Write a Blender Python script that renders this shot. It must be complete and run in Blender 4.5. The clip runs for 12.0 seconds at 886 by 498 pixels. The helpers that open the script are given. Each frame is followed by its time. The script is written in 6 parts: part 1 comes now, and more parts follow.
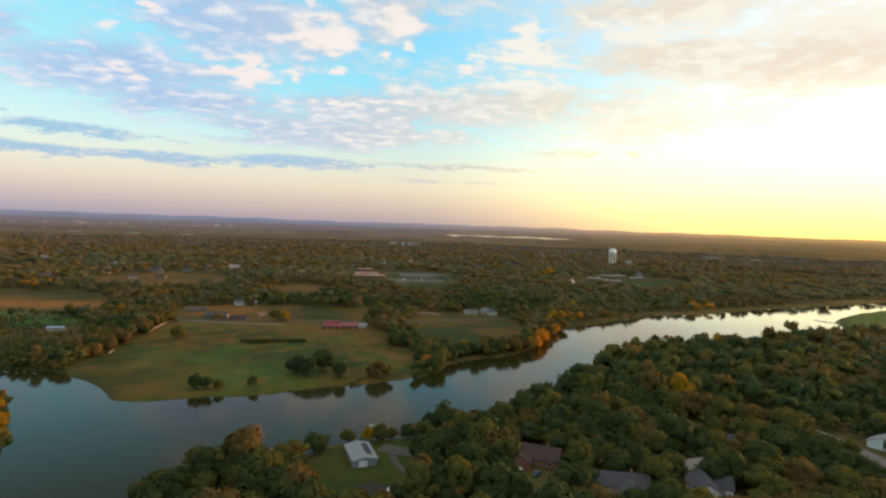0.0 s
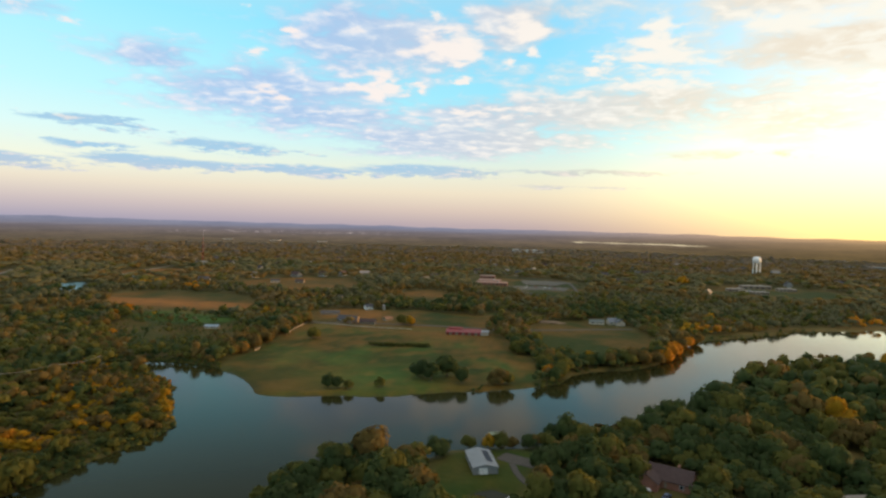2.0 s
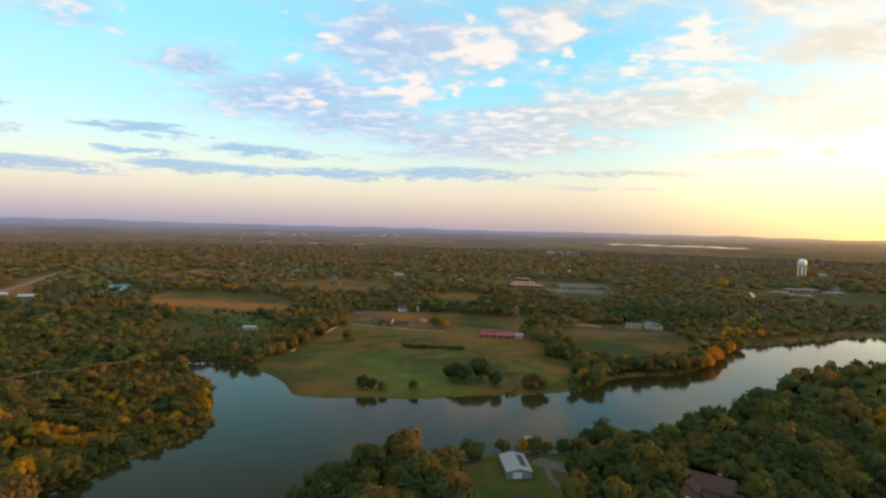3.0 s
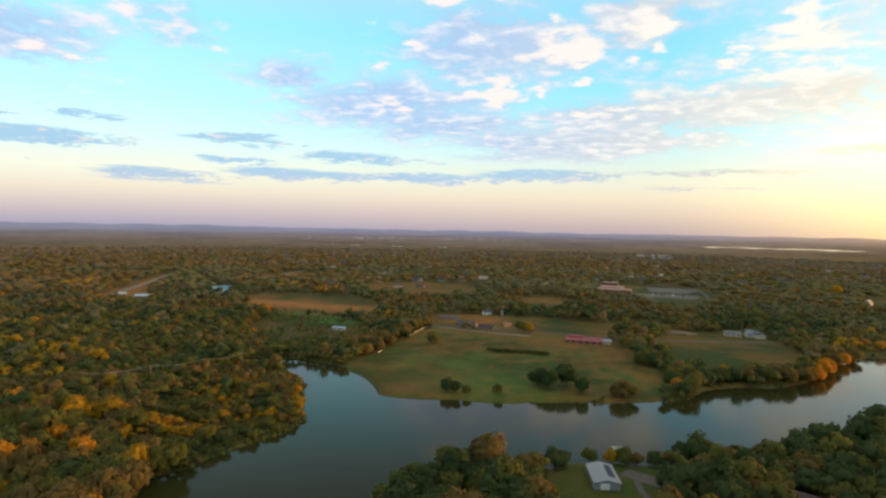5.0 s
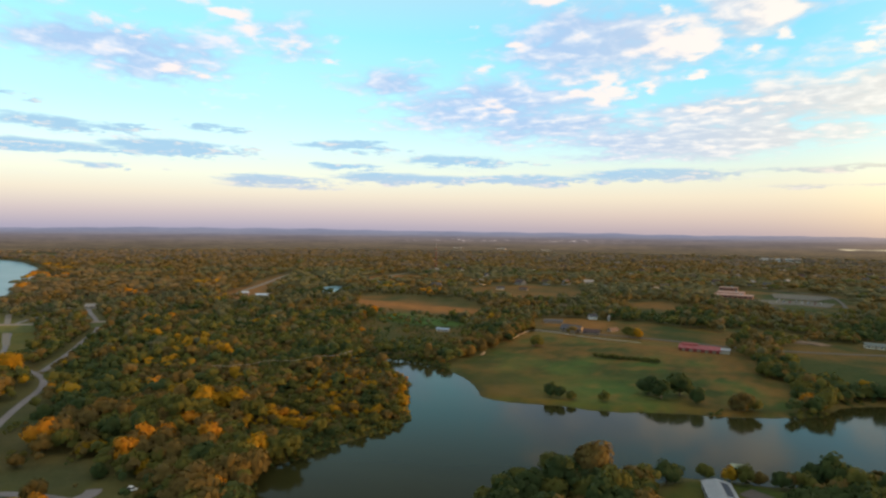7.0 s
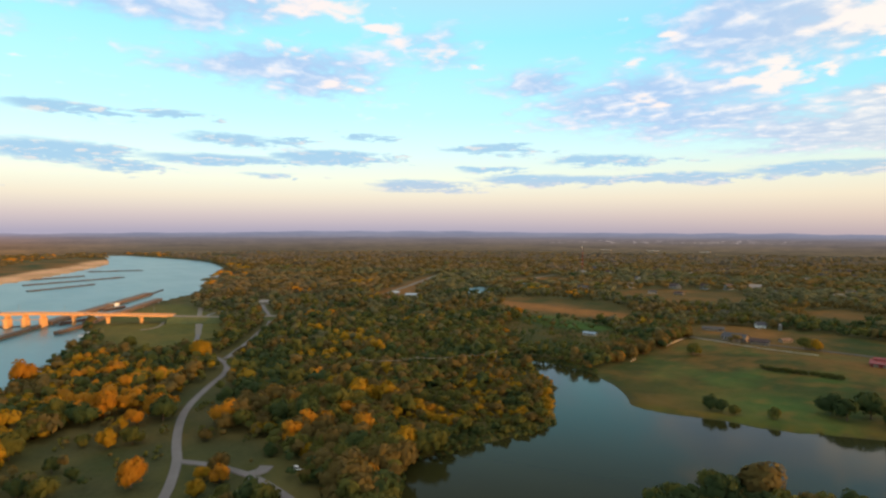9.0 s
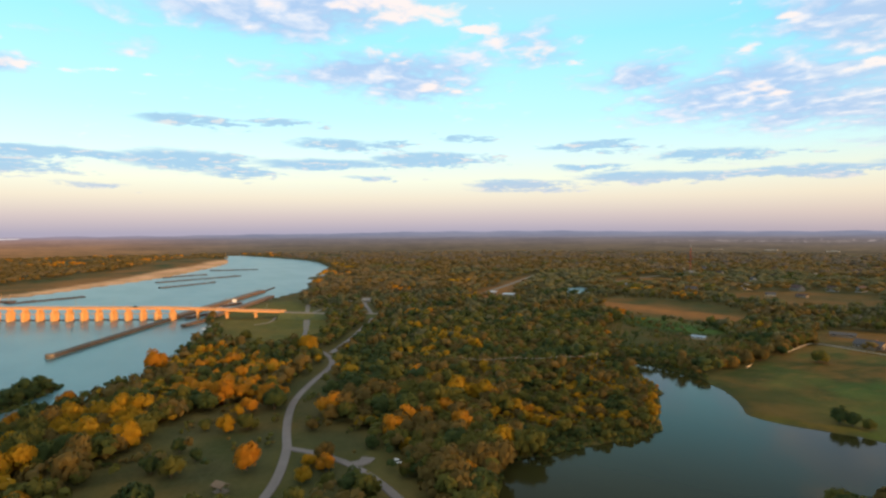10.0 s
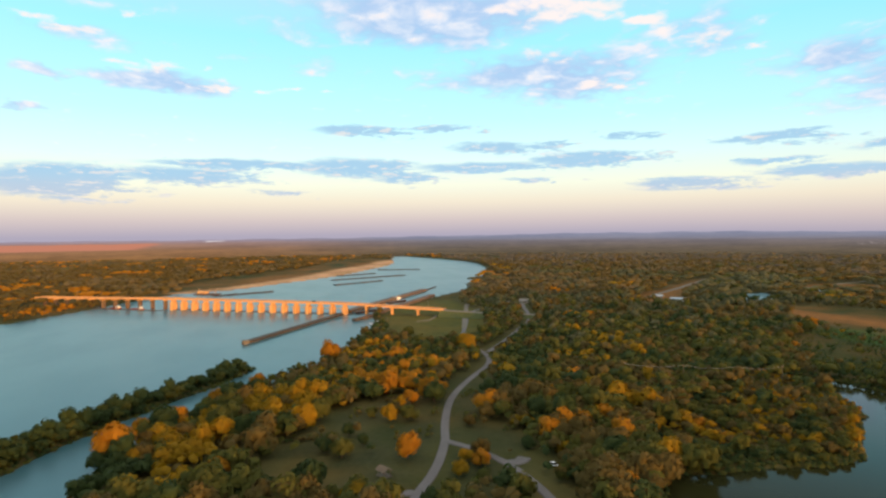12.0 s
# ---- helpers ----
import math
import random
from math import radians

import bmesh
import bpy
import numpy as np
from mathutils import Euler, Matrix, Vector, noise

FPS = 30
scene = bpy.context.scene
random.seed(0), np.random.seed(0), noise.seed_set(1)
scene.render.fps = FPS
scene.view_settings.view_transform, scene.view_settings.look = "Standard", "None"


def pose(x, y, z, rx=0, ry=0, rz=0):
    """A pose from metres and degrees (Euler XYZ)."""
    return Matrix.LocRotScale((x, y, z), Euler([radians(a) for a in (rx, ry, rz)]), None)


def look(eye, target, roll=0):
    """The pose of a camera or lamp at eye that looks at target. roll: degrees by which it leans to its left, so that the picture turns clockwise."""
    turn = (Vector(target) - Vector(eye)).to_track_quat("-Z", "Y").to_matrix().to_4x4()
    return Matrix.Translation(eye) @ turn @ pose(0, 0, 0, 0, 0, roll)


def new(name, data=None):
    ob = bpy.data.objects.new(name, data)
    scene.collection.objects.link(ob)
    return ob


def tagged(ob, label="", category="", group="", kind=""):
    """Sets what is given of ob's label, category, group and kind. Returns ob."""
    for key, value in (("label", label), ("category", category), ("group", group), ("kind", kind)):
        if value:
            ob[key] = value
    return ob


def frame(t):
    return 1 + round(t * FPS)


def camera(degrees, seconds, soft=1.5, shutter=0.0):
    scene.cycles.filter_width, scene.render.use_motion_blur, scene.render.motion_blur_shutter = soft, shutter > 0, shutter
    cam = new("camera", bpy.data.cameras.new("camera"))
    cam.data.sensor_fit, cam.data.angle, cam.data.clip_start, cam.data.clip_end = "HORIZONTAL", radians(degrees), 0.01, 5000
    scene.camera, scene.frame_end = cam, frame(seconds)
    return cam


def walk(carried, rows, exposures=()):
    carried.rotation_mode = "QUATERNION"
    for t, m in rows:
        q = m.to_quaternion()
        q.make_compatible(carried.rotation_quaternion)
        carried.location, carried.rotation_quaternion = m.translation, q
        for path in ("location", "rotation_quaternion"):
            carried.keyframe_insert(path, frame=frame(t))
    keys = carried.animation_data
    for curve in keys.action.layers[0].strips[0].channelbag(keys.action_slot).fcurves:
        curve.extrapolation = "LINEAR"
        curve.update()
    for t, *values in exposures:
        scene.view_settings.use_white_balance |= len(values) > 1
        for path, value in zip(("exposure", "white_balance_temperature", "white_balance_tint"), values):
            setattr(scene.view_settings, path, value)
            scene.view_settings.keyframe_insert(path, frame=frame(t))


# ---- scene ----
# Camera: a drone that hovers about 90 m over the lake's shore and turns to its left.
cam = camera(74.46, 12.0, soft=2.5)
walk(cam, [
    (0.0, pose(1.01, 0.11, 91.57, 87.420, -1.896, 0.284)),
    (0.5, pose(1.31, 0.05, 91.72, 87.486, -1.676, 4.702)),
    (1.0, pose(1.59, 0.00, 91.85, 87.532, -1.607, 8.591)),
    (1.5, pose(1.83, -0.01, 91.96, 87.649, -1.545, 10.853)),
    (2.0, pose(2.00, 0.03, 92.06, 87.740, -1.515, 12.382)),
    (2.5, pose(2.10, 0.13, 92.13, 87.815, -1.419, 14.062)),
    (3.0, pose(2.15, 0.27, 92.16, 87.886, -1.358, 15.718)),
    (5.0, pose(2.29, 0.99, 92.20, 88.040, -0.992, 24.000)),
    (5.5, pose(2.30, 1.13, 92.20, 88.058, -0.915, 26.064)),
    (6.0, pose(2.29, 1.25, 92.18, 88.072, -0.800, 28.335)),
    (6.5, pose(2.26, 1.36, 92.12, 88.110, -0.747, 31.084)),
    (8.5, pose(2.11, 1.83, 91.60, 88.262, -0.286, 44.306)),
    (9.0, pose(2.04, 1.97, 91.34, 88.266, -0.162, 48.231)),
    (9.5, pose(1.95, 2.16, 91.00, 88.256, 0.066, 52.808)),
    (10.0, pose(1.85, 2.39, 90.63, 88.283, 0.303, 57.787)),
    (10.5, pose(1.72, 2.65, 90.26, 88.364, 0.391, 63.096)),
    (11.0, pose(1.56, 2.92, 89.93, 88.434, 0.440, 66.308)),
    (11.5, pose(1.36, 3.17, 89.62, 88.512, 0.524, 69.625)),
    (12.0, pose(1.14, 3.41, 89.32, 88.568, 0.571, 73.222)),
], exposures=[(0.0, 0.67), (2.5, 0.74), (5.5, 0.82), (12.0, 0.80)])

# ---------------------------------------------------------------- light and sky
SUN_AZ, SUN_EL = -72.0, 4.0          # degrees, to the left of +y; above the horizon
GLOW_AZ = -61.0                      # bearing of the brightest haze
SKY_GAIN = 0.6                       # strength of the sky and of the hazy distance
scene.view_settings.exposure = 0.74


def lin(r, g, b, a=1.0):
    """sRGB 0..255 to linear."""
    def one(c):
        c /= 255.0
        return c / 12.92 if c <= 0.04045 else ((c + 0.055) / 1.055) ** 2.4
    return (one(r), one(g), one(b), a)


class Nodes:
    """A short way to write node trees."""

    def __init__(self, tree):
        self.tree = tree
        tree.nodes.clear()

    def add(self, kind, **settings):
        node = self.tree.nodes.new(kind)
        for key, value in settings.items():
            if key == "operation":
                node.operation = value
            elif key == "blend_type":
                node.blend_type = value
            elif key == "data_type":
                node.data_type = value
            elif key == "attribute_name":
                node.attribute_name = value
        return node

    def put(self, socket, value):
        if isinstance(value, bpy.types.NodeSocket):
            self.tree.links.new(value, socket)
        else:
            socket.default_value = value

    def math(self, op, a, b=0.0, c=0.0, clamp=False):
        node = self.add("ShaderNodeMath", operation=op)
        node.use_clamp = clamp
        for socket, value in zip(node.inputs, (a, b, c)):
            self.put(socket, value)
        return node.outputs[0]

    def vec(self, op, a, b=(0, 0, 0), scale=None):
        node = self.add("ShaderNodeVectorMath", operation=op)
        self.put(node.inputs[0], a)
        if scale is None:
            self.put(node.inputs[1], b)
        else:
            self.put(node.inputs["Scale"], scale)
        return node.outputs["Value"] if op in ("LENGTH", "DOT_PRODUCT", "DISTANCE") else node.outputs[0]

    def xyz(self, x, y, z):
        node = self.add("ShaderNodeCombineXYZ")
        for socket, value in zip(node.inputs, (x, y, z)):
            self.put(socket, value)
        return node.outputs[0]

    def noise(self, vector, scale, detail=4.0, rough=0.55, distortion=0.0):
        node = self.add("ShaderNodeTexNoise")
        self.put(node.inputs["Vector"], vector)
        node.inputs["Scale"].default_value = scale
        node.inputs["Detail"].default_value = detail
        node.inputs["Roughness"].default_value = rough
        node.inputs["Distortion"].default_value = distortion
        return node.outputs["Fac"]

    def ramp(self, fac, stops, smooth=False):
        node = self.add("ShaderNodeValToRGB")
        self.put(node.inputs[0], fac)
        els = node.color_ramp.elements
        node.color_ramp.interpolation = "EASE" if smooth else "LINEAR"
        while len(els) < len(stops):
            els.new(0.5)
        for el, (pos, col) in zip(els, stops):
            el.position, el.color = pos, col
        return node.outputs["Color"]

    def remap(self, value, a, b, lo=0.0, hi=1.0, smooth=True):
        node = self.add("ShaderNodeMapRange")
        node.interpolation_type = "SMOOTHSTEP" if smooth else "LINEAR"
        for socket, v in zip(node.inputs, (value, a, b, lo, hi)):
            self.put(socket, v)
        return node.outputs[0]

    def mix(self, fac, a, b, blend="MIX"):
        node = self.add("ShaderNodeMix", data_type="RGBA", blend_type=blend)
        self.put(node.inputs[0], fac)
        self.put(node.inputs[6], a)
        self.put(node.inputs[7], b)
        return node.outputs[2]


def make_world():
    world = bpy.data.worlds.new("evening_sky")
    world.use_nodes = True
    scene.world = world
    n = Nodes(world.node_tree)
    gen = n.add("ShaderNodeTexCoord").outputs["Generated"]
    way = n.vec("NORMALIZE", gen)
    sep = n.add("ShaderNodeSeparateXYZ")
    n.put(sep.inputs[0], way)
    x, y, z = sep.outputs
    el = n.math("MULTIPLY", n.math("ARCSINE", z), 57.2958)
    az = n.math("MULTIPLY", n.math("ARCTAN2", n.math("MULTIPLY", x, -1.0), y), 57.2958)

    # clear sky: three gradients by height, mixed by the bearing from the sunset
    h = n.math("DIVIDE", n.math("MAXIMUM", el, 0.0), 60.0)

    def by_height(stops):
        return n.ramp(h, [(e / 60.0, lin(*c)) for e, c in stops])
    away = by_height([(0, (166, 162, 184)), (1.5, (200, 188, 193)), (3.2, (231, 220, 204)), (5.0, (238, 242, 224)), (7.5, (218, 247, 246)),
                      (11, (192, 246, 253)), (18, (158, 236, 253)), (25, (184, 212, 230)), (40, (222, 227, 232)), (60, (234, 234, 236))])
    mid = by_height([(0, (188, 170, 172)), (1.5, (217, 197, 184)), (3.2, (236, 222, 198)), (5.0, (230, 232, 214)), (7.5, (200, 236, 238)),
                     (11, (154, 230, 250)), (18, (124, 216, 253)), (25, (184, 212, 230)), (40, (222, 227, 232)), (60, (234, 234, 236))])
    near = by_height([(0, (252, 210, 122)), (1.5, (255, 228, 142)), (3.2, (255, 238, 168)), (5.0, (255, 245, 192)), (7.5, (255, 249, 216)),
                      (11, (255, 253, 236)), (18, (248, 251, 250)), (25, (214, 228, 236)), (40, (226, 228, 230)), (60, (234, 234, 236))])
    off = n.math("ABSOLUTE", n.math("SUBTRACT", n.math("FLOORED_MODULO", n.math("ADD", az, 180.0 - GLOW_AZ), 360.0), 180.0))
    sky = n.mix(n.remap(off, 54.0, 117.0), mid, away)
    near = n.mix(1.0, near, (1.18, 1.18, 1.18, 1), "MULTIPLY")
    sky = n.mix(n.remap(off, 20.0, 70.0), near, sky)
    nishita = n.add("ShaderNodeTexSky")
    nishita.sky_type, nishita.sun_disc = "NISHITA", False
    nishita.sun_elevation, nishita.sun_rotation = radians(SUN_EL), radians(-SUN_AZ)
    sky = n.mix(1.0, sky, n.mix(1.0, nishita.outputs[0], (0.03, 0.03, 0.03, 1), "MULTIPLY"), "ADD")

    # clouds: soft sheets with white heads, and long thin streaks low over the horizon
    up = n.math("ADD", n.math("MAXIMUM", z, 0.0), 0.10)
    flat = n.xyz(n.math("DIVIDE", x, up), n.math("DIVIDE", y, up), 0.0)
    warp, warp2 = n.noise(flat, 2.2, 5.0, 0.6), n.noise(n.vec("ADD", flat, (7.3, 2.1, 4.0)), 2.6, 5.0, 0.6)
    a2 = n.math("ADD", az, n.math("MULTIPLY", n.math("SUBTRACT", warp, 0.5), 9.0))
    e2 = n.math("ADD", el, n.math("MULTIPLY", n.math("SUBTRACT", warp2, 0.5), 3.0))
    here = n.xyz(a2, e2, 0.0)

    def field(spots, at):
        total = None
        for ca, ce, ra, re, amp in spots:
            away_by = n.vec("LENGTH", n.vec("MULTIPLY", n.vec("SUBTRACT", at, (ca, ce, 0)), (1 / ra, 1 / re, 0)))
            one = n.remap(away_by, 0.1, 2.1, amp, 0.0)
            total = one if total is None else n.math("MAXIMUM", total, one)
        return total
    lumps = n.math("SUBTRACT", n.noise(flat, 2.3, 5.0, 0.58, 0.4), 0.5)
    fine = n.math("SUBTRACT", n.noise(flat, 8.0, 4.0, 0.55, 0.3), 0.5)
    sunward = n.remap(off, 105.0, 55.0)
    banks = field(RIVER_BANKS + TOWN_BANKS + SUNSET_BANKS, here)
    rough = n.math("ADD", n.math("MULTIPLY", lumps, 1.8), n.math("MULTIPLY", fine, 1.3))
    thick = n.math("SUBTRACT", n.math("ADD", banks, rough), n.math("SUBTRACT", 0.14, n.math("MULTIPLY", sunward, n.remap(el, 5.5, 9.0, 0.0, 0.42))))
    cover = n.math("MULTIPLY", n.remap(thick, 0.0, 0.78), n.remap(el, 3.0, 6.5))
    grey = n.mix(n.remap(off, 42.0, 92.0), lin(244, 228, 204), lin(174, 200, 238))
    pale = n.mix(n.remap(off, 30.0, 100.0), lin(255, 246, 226), lin(234, 236, 248))
    body = n.mix(n.remap(n.math("ADD", fine, n.math("MULTIPLY", lumps, 0.6)), -0.12, 0.24), grey, pale)
    sky = n.mix(n.math("MULTIPLY", cover, 0.88), sky, body)
    heads = n.math("ADD", field(RIVER_HEADS + TOWN_HEADS + SUNSET_HEADS, here), n.math("ADD", n.math("MULTIPLY", lumps, 1.4), n.math("MULTIPLY", fine, 2.8)))
    heads = n.math("ADD", heads, n.math("ADD", n.math("MULTIPLY", sunward, 0.20), n.math("SUBTRACT", n.math("MULTIPLY", banks, 0.22), 0.10)))
    bright = n.mix(n.remap(off, 30.0, 100.0), lin(255, 252, 238), lin(255, 242, 238))
    sky = n.mix(n.math("MULTIPLY", n.remap(heads, 0.34, 1.08), n.remap(el, 4.0, 8.0, 0.0, 0.94)), sky, bright)
    low = n.xyz(n.math("MULTIPLY", az, 0.30), n.math("MULTIPLY", el, 1.5), 0.0)
    wisps = n.math("SUBTRACT", n.noise(low, 1.0, 8.0, 0.70, 0.4), 0.5)
    bend = n.math("SUBTRACT", n.noise(n.vec("MULTIPLY", low, (0.5, 0.3, 1)), 1.0, 3.0), 0.5)
    there = n.xyz(n.math("ADD", az, n.math("MULTIPLY", wisps, 16.0)), n.math("ADD", el, n.math("ADD", n.math("MULTIPLY", wisps, 1.7), n.math("MULTIPLY", bend, 0.7))), 0.0)
    streak = n.math("ADD", field(RIVER_STREAKS + TOWN_STREAKS + SUNSET_STREAKS, there), n.math("MULTIPLY", wisps, 1.7))
    dim = n.mix(n.remap(off, 42.0, 82.0), lin(242, 222, 182), lin(166, 206, 234))
    dim = n.mix(n.remap(el, 3.8, 5.8), n.mix(0.4, dim, lin(210, 200, 208)), dim)
    gleam = n.remap(n.math("ADD", wisps, n.math("MULTIPLY", fine, 0.7)), 0.03, 0.17)
    dim = n.mix(n.math("MULTIPLY", gleam, 0.62), dim, lin(252, 238, 226))
    sky = n.mix(n.math("MULTIPLY", n.remap(streak, 0.30, 0.78), 0.94), sky, dim)
    flare = n.math("MULTIPLY", n.remap(off, 66.0, 18.0, 0.0, 1.0), n.remap(el, 15.0, 3.0))
    sky = n.mix(1.0, sky, n.xyz(n.math("ADD", flare, 1.0), n.math("MULTIPLY_ADD", flare, 0.90, 1.0), n.math("MULTIPLY_ADD", flare, 0.55, 1.0)), "MULTIPLY")
    ground_side = n.remap(el, -4.0, -0.2)
    sky = n.mix(ground_side, lin(90, 85, 80), sky)
    back = n.add("ShaderNodeBackground")
    n.put(back.inputs[0], sky)
    back.inputs[1].default_value = SKY_GAIN
    out = n.add("ShaderNodeOutputWorld")
    n.put(out.inputs[0], back.outputs[0])


# clouds over the river, over the town and by the sunset: bearing, height, half width, half height (degrees), weight
RIVER_BANKS = [
    (73.8, 20.3, 9.8, 2.16, 1.1), (63.5, 14.9, 8.0, 1.71, 1.1), (48.5, 16.1, 3.6, 1.01, 0.6), (38.9, 13.8, 3.8, 1.19, 0.9), (98.5, 13.4, 4.5, 0.85, 1.1),
    (107.6, 13.4, 1.9, 0.47, 0.8), (109.5, 10.6, 1.4, 0.34, 0.8), (87.3, 18.4, 6.7, 2.38, 0.3), (105.6, 16.4, 3.5, 0.6, 0.6),
]
TOWN_BANKS = [
    (59.9, 13.9, 4.6, 1.19, 1.1), (49.8, 17.4, 5.0, 1.8, 0.45), (29.8, 11.9, 8.4, 2.24, 0.95), (38.4, 13.8, 5.5, 1.32, 0.64), (25.3, 10.1, 7.7, 1.15, 0.95),
    (20.0, 17.3, 6.9, 2.46, 1.0), (6.3, 10.6, 7.3, 1.25, 0.7), (12.3, 8.3, 8.8, 1.31, 1), (5.6, 18.5, 3.8, 1.56, 0.7),
]
SUNSET_BANKS = [
    (-20.5, 15.4, 5.3, 1.04, 0.8), (-17.8, 9.2, 3.0, 1.27, 0.5), (-31.4, 14.0, 5.2, 1.74, 0.8), (-18.3, 19.2, 5.9, 0.91, 0.6), (-8.9, 11.3, 7.5, 1.14, 0.6),
]
RIVER_HEADS = [
    (56.7, 13.6, 1.6, 0.4, 0.8), (62.4, 16.5, 2.7, 0.64, 0.6), (59.2, 20.2, 5.7, 0.93, 1.05), (53.7, 18.7, 2.0, 0.46, 0.8), (49.4, 16.6, 2.8, 0.64, 0.65),
    (99.4, 14.6, 4.0, 0.51, 0.85), (101.5, 18.3, 0.9, 0.35, 0.9), (107.9, 17.2, 1.9, 0.33, 0.85), (105.6, 16.6, 2.4, 0.38, 0.75), (88.4, 13.6, 5.6, 0.2, 0.9),
    (94.8, 13.5, 1.9, 0.34, 0.7),
]
TOWN_HEADS = [
    (56.8, 13.5, 2.0, 0.44, 0.85), (46.0, 15.4, 1.6, 0.43, 0.6), (51.2, 17.2, 2.7, 1.07, 0.45), (31.0, 19.4, 0.6, 0.34, 1), (27.4, 17.5, 0.7, 0.35, 0.9),
    (29.8, 15.3, 1.1, 0.45, 0.9), (12.6, 19.9, 1.1, 0.61, 1), (12.3, 16.8, 2.8, 1.26, 1), (4.6, 18.3, 2.0, 1.0, 1.05), (3.3, 16.6, 0.8, 0.41, 0.9),
    (6.2, 15.6, 0.9, 0.33, 0.9), (10.7, 14.4, 0.6, 0.39, 1), (19.1, 13.3, 2.2, 0.87, 1.05), (15.1, 13.2, 0.6, 0.66, 0.9), (28.7, 11.4, 1.2, 0.42, 0.75),
    (23.9, 20.8, 1.7, 0.61, 1), (7.3, 11.0, 3.5, 0.45, 0.6), (-6.3, 15.7, 2.7, 1.54, 0.85),
]
SUNSET_HEADS = [
    (-18.4, 17.9, 4.4, 1.02, 0.9), (-34.7, 16.9, 2.2, 1.3, 0.6), (-7.6, 17.8, 1.6, 0.97, 1), (-3.3, 15.9, 1.0, 0.4, 0.9), (-1.7, 14.5, 1.2, 0.46, 0.8),
    (-7.8, 13.3, 4.3, 0.92, 0.8), (-11.4, 15.2, 1.8, 0.54, 0.8), (-25.1, 15.5, 4.0, 1.82, 0.6), (-23.0, 11.4, 6.9, 1.44, 0.5),
]
RIVER_STREAKS = [
    (106.3, 4.7, 5.1, 1.29, 1.1), (92.0, 6.6, 7.4, 0.41, 1), (96.4, 5.5, 5.6, 0.7, 1), (81.1, 6.5, 5.4, 0.86, 1), (77.0, 5.4, 2.8, 0.55, 0.9),
    (69.0, 6.4, 6.0, 0.54, 1), (58.7, 7.2, 4.7, 0.58, 1.05), (67.3, 8.3, 4.4, 0.48, 1), (81.0, 10.0, 4.1, 0.48, 0.95), (73.6, 10.3, 3.0, 0.37, 0.9),
    (56.3, 9.1, 1.6, 0.31, 0.8), (44.9, 7.9, 3.0, 0.43, 1), (41.2, 8.1, 2.2, 0.37, 1), (50.3, 4.5, 4.5, 0.46, 1), (40.0, 5.1, 4.7, 0.41, 1),
    (43.7, 6.1, 2.9, 0.24, 0.9), (88.5, 4.1, 3.1, 0.21, 0.7), (64.9, 5.2, 2.7, 0.22, 0.7),
]
TOWN_STREAKS = [
    (62.1, 8.6, 1.4, 0.26, 0.8), (55.7, 9.0, 1.9, 0.37, 0.9), (59.2, 6.9, 4.8, 0.59, 1.1), (43.5, 7.9, 4.0, 0.46, 1), (33.0, 6.7, 4.9, 0.48, 1),
    (43.3, 5.9, 2.8, 0.26, 0.9), (49.8, 4.3, 4.9, 0.5, 1), (36.8, 4.9, 6.4, 0.43, 1), (26.4, 4.9, 6.6, 0.44, 1), (14.4, 5.3, 6.3, 0.54, 1),
]
SUNSET_STREAKS = [
    (-1.0, 5.4, 8.2, 0.27, 0.8), (13.4, 5.1, 4.2, 0.32, 0.9), (0.6, 4.0, 6.6, 0.16, 0.6), (-12.3, 7.0, 6.3, 0.53, 0.6),
]
make_world()

sun = bpy.data.lights.new("sun", "SUN")
sun.energy, sun.angle, sun.color = 3.6, radians(9.0), (1.0, 0.50, 0.15)
sun_ob = new("sun", sun)
sun_ob.matrix_world = look((0, 0, 0), (-math.sin(radians(-SUN_AZ)) * math.cos(radians(SUN_EL)),
                                       -math.cos(radians(-SUN_AZ)) * math.cos(radians(SUN_EL)), -math.sin(radians(SUN_EL))))

# ---------------------------------------------------------------- materials
def material(name, build):
    m = bpy.data.materials.new(name)
    m.use_nodes = True
    n = Nodes(m.node_tree)
    out = n.add("ShaderNodeOutputMaterial")
    n.put(out.inputs[0], build(n))
    return m


def shader(n, color, rough=0.8, metal=0.0, bump=None, strength=0.3, distance=0.1, spec=0.3, ior=1.5):
    b = n.add("ShaderNodeBsdfPrincipled")
    n.put(b.inputs["Base Color"], color)
    n.put(b.inputs["Roughness"], rough)
    n.put(b.inputs["Metallic"], metal)
    b.inputs["Specular IOR Level"].default_value = spec
    b.inputs["IOR"].default_value = ior
    if bump is not None:
        node = n.add("ShaderNodeBump")
        node.inputs["Strength"].default_value = strength
        node.inputs["Distance"].default_value = distance
        n.put(node.inputs["Height"], bump)
        n.put(b.inputs["Normal"], node.outputs[0])
    return b.outputs[0]


def place_of(n):
    return n.add("ShaderNodeNewGeometry").outputs["Position"]


def plain(name, rgb, rough=0.7, metal=0.0, vary=0.25, scale=0.6, bump=0.2):
    """Painted, plastered or metal sheet: grain and broad stains on one colour."""
    def build(n):
        p = place_of(n)
        big, small = n.noise(p, scale, 4.0), n.noise(p, scale * 9, 5.0)
        k = n.math("ADD", n.math("MULTIPLY", big, 0.65), n.math("MULTIPLY", small, 0.35))
        dark = tuple(c * (1 - vary) for c in rgb) + (1,)
        light = tuple(min(1.0, c * (1 + vary)) for c in rgb) + (1,)
        return shader(n, n.ramp(k, [(0.3, dark), (0.7, light)]), rough, metal, small, bump, 0.02)
    return material(name, build)


